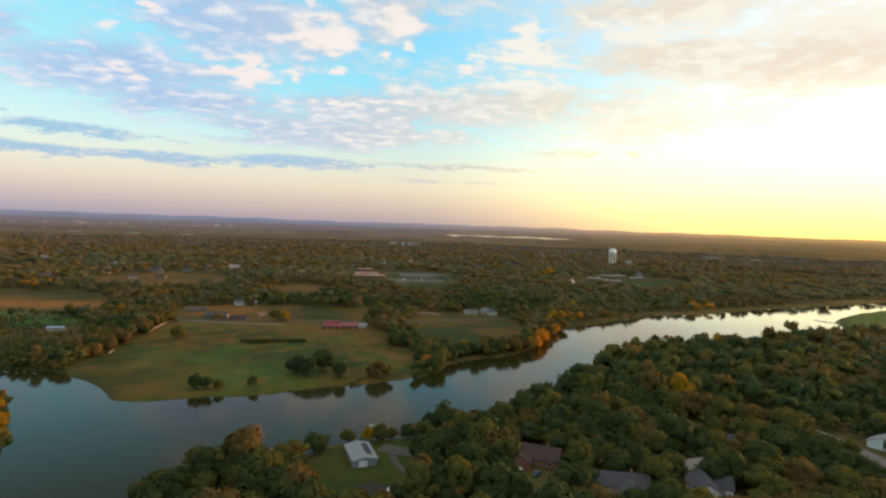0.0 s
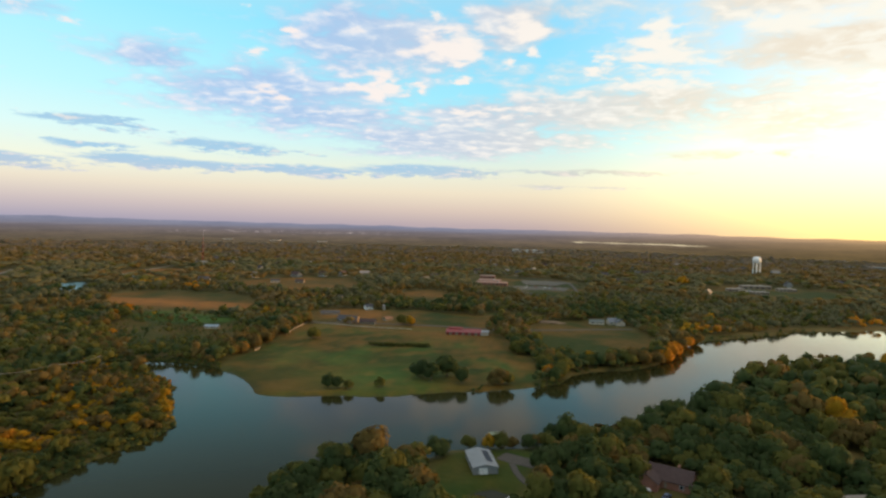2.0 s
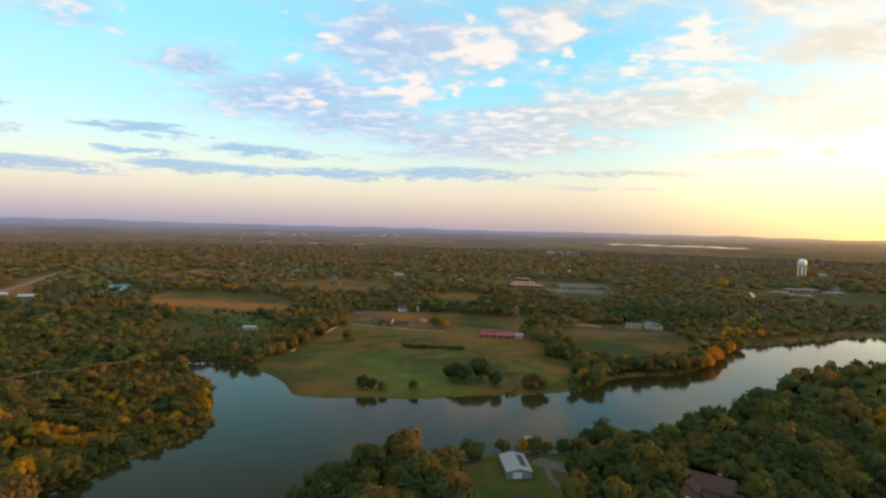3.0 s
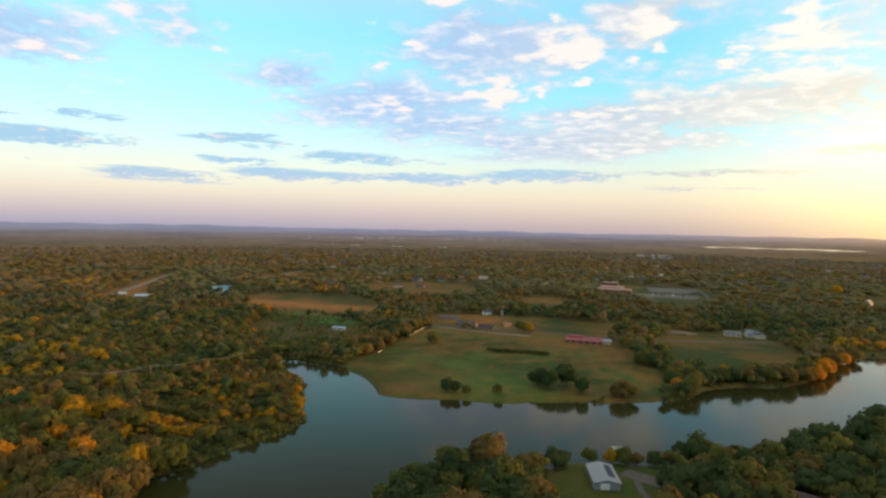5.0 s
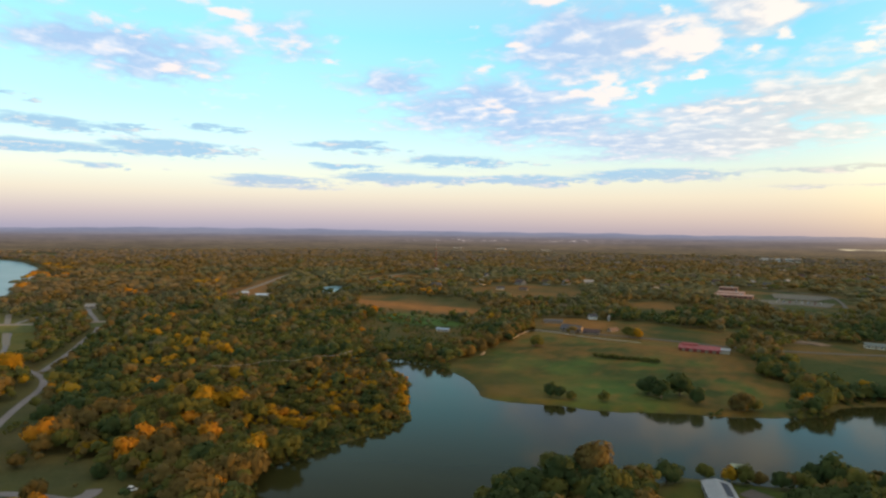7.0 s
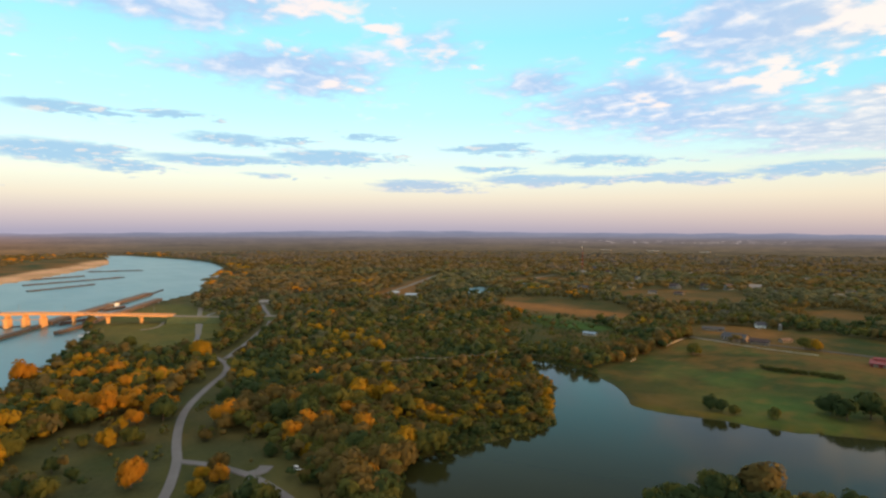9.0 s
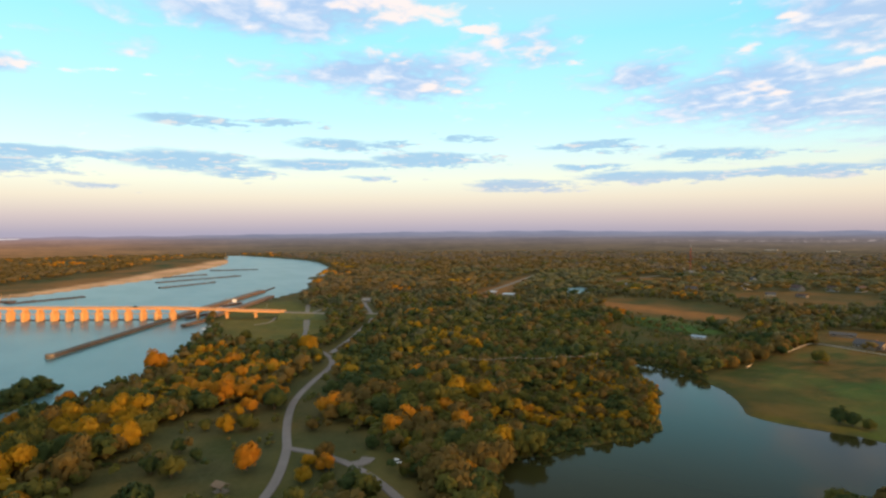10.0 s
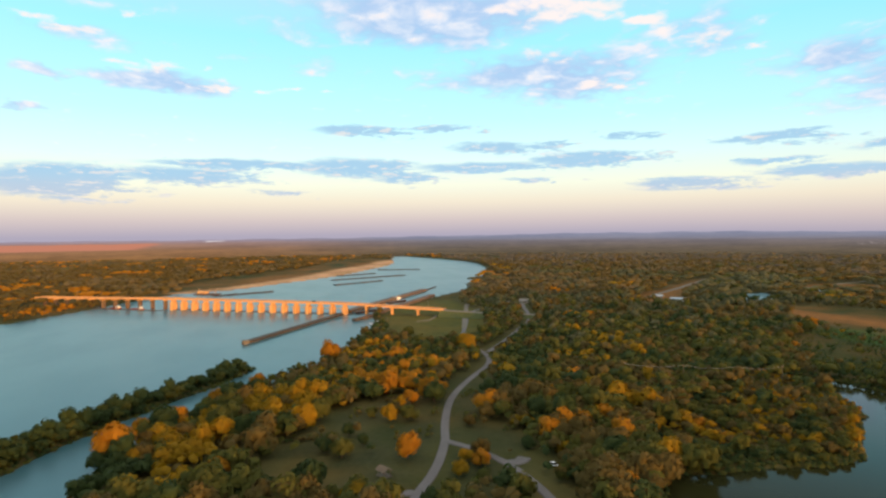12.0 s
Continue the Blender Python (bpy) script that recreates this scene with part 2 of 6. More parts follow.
def leaf_material(name, dark, light):
    """Foliage: each tree and each spray of leaves differs a little."""
    def build(n):
        geo = n.add("ShaderNodeNewGeometry")
        info = n.add("ShaderNodeObjectInfo")
        patch = n.noise(geo.outputs["Position"], 0.045, 3.0)
        k = n.math("ADD", n.math("MULTIPLY", geo.outputs["Random Per Island"], 0.2), n.math("MULTIPLY", patch, 0.8))
        k = n.math("ADD", k, n.math("MULTIPLY", n.math("SUBTRACT", info.outputs["Random"], 0.5), 0.35))
        col = n.ramp(k, [(0.2, dark + (1,)), (0.8, light + (1,))])
        b = shader(n, col, 0.75, 0.0, spec=0.15)
        t = n.add("ShaderNodeBsdfTranslucent")
        n.put(t.inputs[0], col)
        mx = n.add("ShaderNodeMixShader")
        mx.inputs[0].default_value = 0.46
        n.put(mx.inputs[1], b)
        n.put(mx.inputs[2], t.outputs[0])
        return mx.outputs[0]
    return material(name, build)


LEAF = [
    leaf_material("leaves_dark_green", (0.038, 0.059, 0.019), (0.062, 0.087, 0.025)),
    leaf_material("leaves_olive", (0.082, 0.088, 0.019), (0.124, 0.120, 0.024)),
    leaf_material("leaves_gold", (0.230, 0.142, 0.008), (0.400, 0.226, 0.012)),
    leaf_material("leaves_orange", (0.320, 0.140, 0.010), (0.490, 0.220, 0.014)),
    leaf_material("leaves_rust", (0.104, 0.078, 0.023), (0.162, 0.113, 0.030)),
    leaf_material("leaves_tawny", (0.138, 0.106, 0.047), (0.196, 0.144, 0.061)),
    # last two for distant trees: evening haze put into the leaf colour
    leaf_material("leaves_hazy_olive", (0.106, 0.106, 0.048), (0.150, 0.142, 0.064)),
    leaf_material("leaves_hazy_brown", (0.140, 0.120, 0.086), (0.172, 0.142, 0.100)),
]
BARK = plain("bark", (0.09, 0.065, 0.05), 0.9, 0, 0.4, 3.0, 0.5)


def build_ground(n):
    """Grass, dry field, forest litter and bare shore, by the cover painted on the sheet."""
    p = place_of(n)
    cover = n.add("ShaderNodeAttribute", attribute_name="cover")
    sep = n.add("ShaderNodeSeparateColor")
    n.put(sep.inputs[0], cover.outputs["Color"])
    grass, dry, mud = sep.outputs
    sandy = cover.outputs["Alpha"]
    broad, mid, fine = n.noise(p, 0.012, 4.0), n.noise(p, 0.07, 5.0, 0.62), n.noise(p, 0.45, 5.0, 0.7)
    k = n.math("ADD", n.math("MULTIPLY", mid, 0.6), n.math("MULTIPLY", fine, 0.4))
    litter = n.ramp(k, [(0.3, (0.074, 0.066, 0.022, 1)), (0.55, (0.104, 0.084, 0.028, 1)), (0.75, (0.094, 0.094, 0.028, 1))])
    lawn = n.ramp(k, [(0.28, (0.016, 0.031, 0.006, 1)), (0.5, (0.027, 0.041, 0.007, 1)), (0.72, (0.050, 0.046, 0.010, 1))])
    straw = n.ramp(k, [(0.28, (0.090, 0.060, 0.017, 1)), (0.5, (0.230, 0.092, 0.020, 1)), (0.72, (0.26, 0.125, 0.028, 1))])
    lawn = n.mix(n.remap(broad, 0.42, 0.62), lawn, n.mix(0.35, lawn, straw))
    earth = n.ramp(fine, [(0.3, (0.027, 0.032, 0.012, 1)), (0.7, (0.054, 0.055, 0.024, 1))])
    col = n.mix(grass, litter, lawn)
    lush = n.add("ShaderNodeAttribute", attribute_name="lush").outputs["Fac"]
    col = n.mix(lush, col, n.ramp(k, [(0.3, (0.034, 0.072, 0.012, 1)), (0.7, (0.066, 0.118, 0.020, 1))]))
    col = n.mix(dry, col, straw)
    col = n.mix(mud, col, earth)
    col = n.mix(sandy, col, n.ramp(k, [(0.3, (0.30, 0.19, 0.09, 1)), (0.5, (0.58, 0.31, 0.15, 1)), (0.7, (0.75, 0.45, 0.24, 1))]))
    return shader(n, col, 0.95, 0.0, n.math("ADD", n.math("MULTIPLY", fine, 0.5), mid), 0.6, 0.8, 0.1)


def build_water(n, dark, pale, wave, gloss, spec, ior):
    """Silty water with a light ripple and faint lanes of wind."""
    p = place_of(n)
    lanes = n.noise(n.vec("MULTIPLY", p, (0.010, 0.022, 0.0)), 1.0, 4.0)
    ripple = n.math("ADD", n.noise(p, 0.55, 3.0), n.math("MULTIPLY", n.noise(p, 0.16, 2.0), 1.4))
    col = n.ramp(lanes, [(0.3, dark), (0.7, pale)])
    rough = n.remap(lanes, 0.35, 0.7, *gloss)
    return shader(n, col, rough, 0.0, ripple, wave, 0.12, spec, ior)


def build_lake(n):
    """Dark still water that mirrors the sky the more the flatter it is seen."""
    p = place_of(n)
    lanes = n.noise(n.vec("MULTIPLY", p, (0.010, 0.022, 0.0)), 1.0, 4.0)
    ripple = n.math("ADD", n.noise(p, 0.55, 3.0), n.math("MULTIPLY", n.noise(p, 0.16, 2.0), 1.4))
    murk = shader(n, n.ramp(lanes, [(0.3, (0.019, 0.020, 0.006, 1)), (0.7, (0.024, 0.025, 0.008, 1))]), 1.0, 0.0, spec=0.0)
    bump = n.add("ShaderNodeBump")
    bump.inputs["Strength"].default_value = 0.08
    bump.inputs["Distance"].default_value = 0.12
    n.put(bump.inputs["Height"], ripple)
    mirror = n.add("ShaderNodeBsdfGlossy")
    mirror.inputs["Color"].default_value = (1, 1, 1, 1)
    n.put(mirror.inputs["Roughness"], n.remap(lanes, 0.35, 0.7, 0.06, 0.11))
    n.put(mirror.inputs["Normal"], bump.outputs[0])
    weight = n.add("ShaderNodeLayerWeight")
    weight.inputs["Blend"].default_value = 0.5
    mx = n.add("ShaderNodeMixShader")
    n.put(mx.inputs[0], n.math("MINIMUM", n.math("MULTIPLY", n.math("POWER", weight.outputs["Facing"], 7.2), 1.42), 1.0))
    n.put(mx.inputs[1], murk)
    n.put(mx.inputs[2], mirror.outputs[0])
    return mx.outputs[0]


def build_asphalt(n):
    p = place_of(n)
    k = n.math("ADD", n.math("MULTIPLY", n.noise(p, 0.12, 4.0), 0.5), n.math("MULTIPLY", n.noise(p, 2.5, 4.0), 0.5))
    return shader(n, n.ramp(k, [(0.3, (0.105, 0.092, 0.085, 1)), (0.7, (0.18, 0.16, 0.148, 1))]), 0.9, 0.0, k, 0.3, 0.02)


def build_concrete(n):
    p = place_of(n)
    streak = n.noise(n.vec("MULTIPLY", p, (1.0, 1.0, 0.12)), 0.8, 4.0)
    k = n.math("ADD", n.math("MULTIPLY", streak, 0.6), n.math("MULTIPLY", n.noise(p, 3.0, 4.0), 0.4))
    # pale concrete with the low sun's orange put into its base colour
    return shader(n, n.ramp(k, [(0.3, (0.54, 0.28, 0.11, 1)), (0.7, (0.72, 0.40, 0.17, 1))]), 0.85, 0.0, k, 0.25, 0.05)


GROUND = material("ground", build_ground)
WATER = material("water", build_lake)
RIVER = material("river_water", lambda n: build_water(n, (0.040, 0.112, 0.128, 1), (0.046, 0.122, 0.138, 1), 0.12, (0.28, 0.32), 0.4, 1.45))
ASPHALT = material("asphalt", build_asphalt)
CONCRETE = material("concrete", build_concrete)
DARK_STONE = plain("wet_stone", (0.075, 0.062, 0.052), 0.9, 0, 0.35, 0.4, 0.5)
TRACK = plain("dirt_track", (0.070, 0.062, 0.050), 0.95, 0, 0.3, 0.8, 0.5)
GRAVEL = plain("gravel", (0.17, 0.14, 0.105), 0.95, 0, 0.3, 0.8, 0.5)
WHITE = plain("white_paint", (0.72, 0.71, 0.68), 0.55, 0, 0.08, 0.5, 0.1)
WHITE_METAL = plain("white_sheet_metal", (0.21, 0.22, 0.22), 0.55, 0.0, 0.1, 0.4, 0.1)
GREY_ROOF = plain("grey_shingles", (0.066, 0.064, 0.068), 0.9, 0, 0.3, 1.2, 0.5)
BROWN_ROOF = plain("brown_shingles", (0.060, 0.038, 0.034), 0.9, 0, 0.3, 1.2, 0.5)
RED_METAL = plain("red_sheet_metal", (0.20, 0.030, 0.027), 0.5, 0.0, 0.25, 0.3, 0.15)
RED_WALL = plain("red_boards", (0.20, 0.035, 0.03), 0.75, 0.0, 0.25, 0.6, 0.2)
BEIGE = plain("beige_siding", (0.42, 0.36, 0.28), 0.75, 0, 0.15, 0.5, 0.2)
BRICK_RED = plain("brick_facing", (0.26, 0.12, 0.08), 0.85, 0, 0.25, 1.5, 0.3)
DARK_GLASS = plain("dark_glass", (0.02, 0.025, 0.03), 0.08, 0, 0.2, 0.5, 0.0)
SOLAR = plain("solar_cells", (0.012, 0.018, 0.030), 0.6, 0, 0.3, 1.0, 0.0)
PALE_ROOF = plain("pale_dusty_roof", (0.25, 0.22, 0.19), 0.8, 0.0, 0.2, 0.3, 0.1)
STEEL = plain("grey_steel", (0.30, 0.29, 0.28), 0.45, 0.7, 0.2, 0.8, 0.1)
RUST = plain("rusty_steel", (0.12, 0.07, 0.05), 0.8, 0.2, 0.35, 0.6, 0.3)
BLUE_METAL = plain("pale_blue_sheet", (0.22, 0.28, 0.33), 0.4, 0.0, 0.15, 0.4, 0.1)
PALE_BLUE_ROOF = plain("pale_blue_roof", (0.36, 0.42, 0.46), 0.5, 0.0, 0.12, 0.4, 0.1)
YARD = plain("worn_yard", (0.085, 0.078, 0.060), 0.95, 0, 0.4, 0.15, 0.4)
WEATHERED_SHADED = plain("weathered_shaded_concrete", (0.15, 0.098, 0.068), 0.9, 0, 0.35, 0.4, 0.4)
BLACK = plain("rubber", (0.02, 0.02, 0.02), 0.9, 0, 0.2, 2.0, 0.1)
WOOD = plain("weathered_wood", (0.22, 0.17, 0.12), 0.85, 0, 0.3, 1.5, 0.3)

# ---------------------------------------------------------------- plan (metres)
PENINSULA = [(-290, 310), (-262, 306), (-234, 297), (-208, 279), (-191, 254), (-177, 237), (-168, 226), (-165, 207), (-170, 187), (-173, 171),
             (-174, 156), (-179, 147), (-166, 132), (-150, 115), (-125, 90), (-90, 78), (-70, 90)]
SOUTH_SHORE = [(-74, 125), (-92, 160), (-93, 188), (-84, 203), (-66, 213), (-52, 219), (-46, 228), (-36, 237), (-17, 242), (-4, 249), (10, 260), (30, 272),
               (66, 306), (76, 340), (106, 388), (165, 452), (232, 458), (320, 512), (392, 560), (403, 592), (424, 632), (499, 695), (557, 731), (720, 830), (1040, 985)]
NORTH_SHORE = [(1000, 1050), (800, 930), (619, 814), (538, 771), (432, 719), (365, 684), (300, 644), (255, 625), (212, 608), (185, 577),
               (138, 545), (105, 515), (81, 475), (73, 440), (60, 417), (42, 397), (24, 391), (5, 376), (1, 350), (-14, 339), (-31, 326),
               (-47, 319), (-63, 312), (-79, 302), (-95, 293), (-107, 289), (-121, 289), (-137, 279), (-157, 277), (-169, 290), (-182, 305),
               (-196, 313), (-217, 325), (-240, 328), (-264, 326), (-288, 318)]
RIVER_RIGHT = [(-2500, 560), (-2378, 540), (-1961, 612), (-1721, 630), (-1352, 532), (-1144, 430), (-968, 342), (-905, 312), (-862, 286), (-836, 256), (-780, 214), (-690, 154),
               (-640, 112), (-604, 110), (-552, 108), (-500, 80), (-439, 53), (-388, 25), (-364, 1), (-330, -20), (-309, -36), (-281, -51),
               (-243, -60), (-213, -66), (-150, -85), (-80, -140), (0, -400)]
RIVER_LEFT = [(-560, -420), (-640, -300), (-700, -262), (-744, -241), (-799, -214), (-835, -200), (-870, -185), (-985, -138), (-1009, -62),
              (-1104, 9), (-1259, 138), (-1465, 245), (-1737, 376), (-2100, 440), (-2330, 478)]
ISLAND = [(-150, -150), (-200, -118), (-266, -99), (-290, -89), (-312, -74), (-344, -54), (-370, -35), (-408, -14)]
POND = [(-588, 582), (-574, 600), (-630, 656), (-668, 692), (-682, 676), (-640, 632)]
SLOUGH = [(-650, 735), (-664, 745), (-690, 800), (-676, 800)]
YARD_POND = [(-29, 195), (-22, 200), (-16, 199), (-13, 190), (-16, 182), (-28, 184)]

# open land
MEADOW = [(-206, 318), (-212, 344), (-221, 434), (-226, 482), (-181, 489), (-102, 498), (-62, 502), (-35, 434), (-18, 392), (-9, 348),
          (-47, 300), (-95, 270), (-137, 262), (-170, 270), (-186, 300)]
BACK_MEADOW = [(-256, 578), (-189, 598), (-88, 585), (-60, 560), (-62, 505), (-104, 499), (-180, 490), (-236, 490)]
EAST_MEADOW = [(-16, 584), (36, 590), (66, 550), (74, 500), (58, 443), (20, 408), (-6, 428), (-24, 470), (-34, 510)]
EAST_STRIP = [(-92, 612), (-19, 630), (-12, 574), (-70, 556)]
DRY_FIELD = [(-540, 578), (-504, 638), (-420, 645), (-345, 606), (-312, 545), (-308, 500), (-350, 490), (-412, 502), (-470, 520)]
MARSH = [(-420, 475), (-410, 500), (-336, 484), (-286, 470), (-248, 413), (-242, 350), (-268, 334), (-314, 356), (-377, 410)]
FAR_FIELD = [(-462, 722), (-478, 838), (-431, 892), (-336, 918), (-292, 786), (-330, 680)]
TOWN_FIELD = [(-405, 880), (-345, 920), (-310, 800), (-356, 785)]
BACK_FIELD = [(-227, 755), (-171, 812), (-133, 680), (-170, 640)]
SCHOOL_YARD = [(-165, 1060), (-80, 1070), (5, 1045), (28, 905), (18, 765), (-50, 750), (-92, 850), (-160, 880)]
LOCK_LAWN = [(-640, 122), (-604, 118), (-548, 116), (-478, 92), (-446, 120), (-452, 160), (-520, 205), (-600, 228), (-690, 235), (-760, 240), (-720, 185)]
PARK = [(-348, 122), (-320, 95), (-303, 66), (-294, 40), (-264, 20), (-240, 0), (-205, -4), (-180, 40), (-180, 75), (-203, 98), (-238, 112), (-262, 98), (-290, 122), (-330, 136)]
SHED_LAWN = [(-46, 188), (-46, 222), (-36, 234), (-14, 239), (-5, 237), (-9, 222), (-10, 205), (-12, 180), (-34, 176)]
LOCK_BANK = [(-640, 122), (-700, 156), (-836, 250), (-872, 284), (-915, 318), (-880, 322), (-800, 272), (-740, 240), (-690, 235)]
EAST_GREEN = [(395, 560), (405, 592), (426, 634), (499, 693), (640, 780), (820, 850), (860, 700), (620, 560), (480, 520)]
HIGHWAY_LAND = [(-610, 480), (-640, 530), (-700, 566), (-800, 700), (-880, 790), (-905, 770), (-800, 630), (-700, 505), (-640, 440)]
BEYOND_ROAD = [(-690, 770), (-760, 880), (-700, 960), (-640, 930), (-640, 800)]
OFFICE_YARD = [(200, 900), (222, 1042), (375, 1116), (425, 985), (330, 838), (288, 842)]
PLANT_YARD = [(620, 1400), (820, 1330), (1000, 1200), (960, 1160), (760, 1230), (600, 1330)]
RED_FIELD = [(-3600, -560), (-4700, -780), (-4700, -1900), (-3100, -1300)]
SAND_FLAT = [(-1010, -165), (-994, -140), (-1009, -60), (-1104, 12), (-1259, 140), (-1465, 248), (-1737, 380), (-2050, 440), (-2100, 300), (-1660, 110), (-1440, 0), (-1230, -130)]
SAND_BANK = [(-985, -140), (-1000, -62), (-1095, 12), (-1252, 142), (-1460, 250), (-1737, 382), (-2000, 440), (-1930, 350), (-1700, 285), (-1590, 200), (-1440, 135), (-1290, 70), (-1125, -30), (-1035, -95), (-1008, -150)]
SCRUB = [(-290, 318), (-205, 292), (-158, 228), (-162, 165), (-205, 150), (-232, 195), (-272, 240), (-302, 290)]
OPEN_LAND = [LOCK_BANK, MEADOW, BACK_MEADOW, EAST_MEADOW, EAST_STRIP, DRY_FIELD, FAR_FIELD, TOWN_FIELD, BACK_FIELD, SCHOOL_YARD, LOCK_LAWN, SHED_LAWN, EAST_GREEN,
             HIGHWAY_LAND, BEYOND_ROAD, OFFICE_YARD, PLANT_YARD, RED_FIELD, SAND_FLAT]

PARK_ROAD = [(-655, 262), (-628, 230), (-600, 212), (-514, 179), (-450, 152), (-405, 158), (-370, 149), (-337, 123), (-299, 98), (-271, 86), (-247, 78), (-235, 75),
             (-206, 62), (-189, 50), (-160, 36)]
PARK_FORK = [(-235, 75), (-223, 84), (-205, 91), (-185, 93), (-160, 92)]
PARK_SPUR = [(-191, 50), (-193, 38), (-196, 22), (-210, 6)]
PARKING_SPUR = [(-205, 91), (-205, 96), (-208, 99)]
CAMP_ROAD = [(-405, 160), (-454, 198), (-498, 228), (-535, 256), (-589, 279), (-650, 300), (-723, 333)]
HIGHWAY = [(-638, 449), (-695, 525), (-796, 654), (-897, 786)]
HIGHWAY_ARM = [(-690, 770), (-715, 840), (-749, 968), (-765, 1050)]
SHED_DRIVE = [(-22, 229), (-15, 226), (-8, 224)]
SHED_PATH = [(-17, 222), (-14, 212), (-8, 203), (4, 200)]
SUBURB_ROAD = [(150, 300), (168, 274), (177, 256), (181, 230), (178, 205)]
FARM_LANE = [(-226, 486), (-181, 505), (-110, 515), (-60, 512), (0, 530), (60, 560)]


def rounded(points, closed=True, times=1):
    """Cuts corners off a line of points."""
    pts = np.array(points, float)
    for _ in range(times):
        nxt = np.roll(pts, -1, 0) if closed else pts[1:]
        cur = pts if closed else pts[:-1]
        mid = np.stack([cur * 0.75 + nxt * 0.25, cur * 0.25 + nxt * 0.75], 1).reshape(-1, 2)
        pts = mid if closed else np.vstack([pts[:1], mid, pts[-1:]])
    return pts


def edge_distance(line, x, y, closed, reach):
    """Distance to a line of points, and, for a closed one, whether inside; far points get the reach."""
    out = np.full(x.shape, float(reach))
    inside = np.zeros(x.shape, bool)
    lo, hi = line.min(0) - reach, line.max(0) + reach
    near = (x > lo[0]) & (x < hi[0]) & (y > lo[1]) & (y < hi[1])
    px, py = x[near], y[near]
    d = np.full(px.shape, float(reach) ** 2)
    odd = np.zeros(px.shape, bool)
    ends = np.roll(line, -1, 0) if closed else line[1:]
    for (ax, ay), (bx, by) in zip(line if closed else line[:-1], ends):
        ex, ey = bx - ax, by - ay
        k = np.clip(((px - ax) * ex + (py - ay) * ey) / (ex * ex + ey * ey + 1e-9), 0, 1)
        d = np.minimum(d, (px - ax - k * ex) ** 2 + (py - ay - k * ey) ** 2)
        if closed and ay != by:
            odd ^= ((ay > py) != (by > py)) & (px < ex * (py - ay) / ey + ax)
    out[near] = np.sqrt(d)
    inside[near] = odd
    return out, inside


def signed(points, x, y, reach=60.0, times=1):
    """Positive inside a closed outline, negative outside, in metres."""
    d, inside = edge_distance(rounded(points, True, times), x, y, True, reach)
    return np.where(inside, d, -d)


WATERS = [PENINSULA + SOUTH_SHORE + NORTH_SHORE, RIVER_RIGHT + RIVER_LEFT, POND, SLOUGH, YARD_POND]


def wavy(x, y, size, seed=0.0):
    """A cheap smooth noise, about -1 to 1."""
    a = np.sin(x / size + 1.7 * np.sin(y / size * 0.8 + seed) + seed * 1.3)
    b = np.sin(y / size * 1.1 + 1.9 * np.sin(x / size * 0.7 - seed) + seed * 2.1)
    c = np.sin((x + y) / size * 1.7 + 2.0 * np.sin((x - y) / size * 0.9) + seed)
    return (a + b + c) / 3


def water_depth(x, y):
    """How far inside a water a point lies (metres, negative on land)."""
    s = np.full(x.shape, -60.0)
    for w in WATERS:
        s = np.maximum(s, signed(w, x, y, times=2))
    s = s + (0.9 * wavy(x, y, 3.1, 0.4) + 1.2 * wavy(x, y, 8.0, 2.0)) * (np.abs(s) < 50)
    d, _ = edge_distance(rounded(ISLAND, False, 2), x, y, False, 60.0)
    return np.minimum(s, d - 8.0 - 2.0 * wavy(x, y, 11.0, 1.0))


def ground_height(x, y, s=None):
    s = water_depth(x, y) if s is None else s
    r = np.hypot(x, y)
    land = 1.3 + 0.9 * wavy(x, y, 60.0) * np.clip(-s / 40, 0, 1) + 2.0 * wavy(x, y, 260.0, 1.0) * np.clip((r - 500) / 500, 0, 1)
    land = np.maximum(land, 0.7)
    bank = np.where(s > 0, np.maximum(-s * 0.3, -3.0), np.minimum(1.0, -s / 5.0) * land)
    return bank


def tri_mesh(name, verts, tris, mats, tri_mats=None, smooth=False, normals=None):
    me = bpy.data.meshes.new(name)
    verts, tris = np.asarray(verts, np.float32), np.asarray(tris, np.int32)
    me.vertices.add(len(verts))
    me.vertices.foreach_set("co", verts.ravel())
    me.loops.add(tris.size)
    me.loops.foreach_set("vertex_index", tris.ravel())
    me.polygons.add(len(tris))
    me.polygons.foreach_set("loop_start", np.arange(0, tris.size, 3, dtype=np.int32))
    me.polygons.foreach_set("loop_total", np.full(len(tris), 3, np.int32))
    for m in mats:
        me.materials.append(m)
    if tri_mats is not None:
        me.polygons.foreach_set("material_index", np.asarray(tri_mats, np.int32))
    me.polygons.foreach_set("use_smooth", np.full(len(tris), smooth))
    me.update(calc_edges=True)
    if normals is not None:
        me.normals_split_custom_set_from_vertices(np.asarray(normals, np.float32))
    return me


def grid_tris(nu, nv):
    i = np.arange((nu - 1) * (nv - 1))
    a = (i // (nv - 1)) * nv + i % (nv - 1)
    return np.concatenate([np.stack([a, a + nv, a + nv + 1], 1), np.stack([a, a + nv + 1, a + 1], 1)])


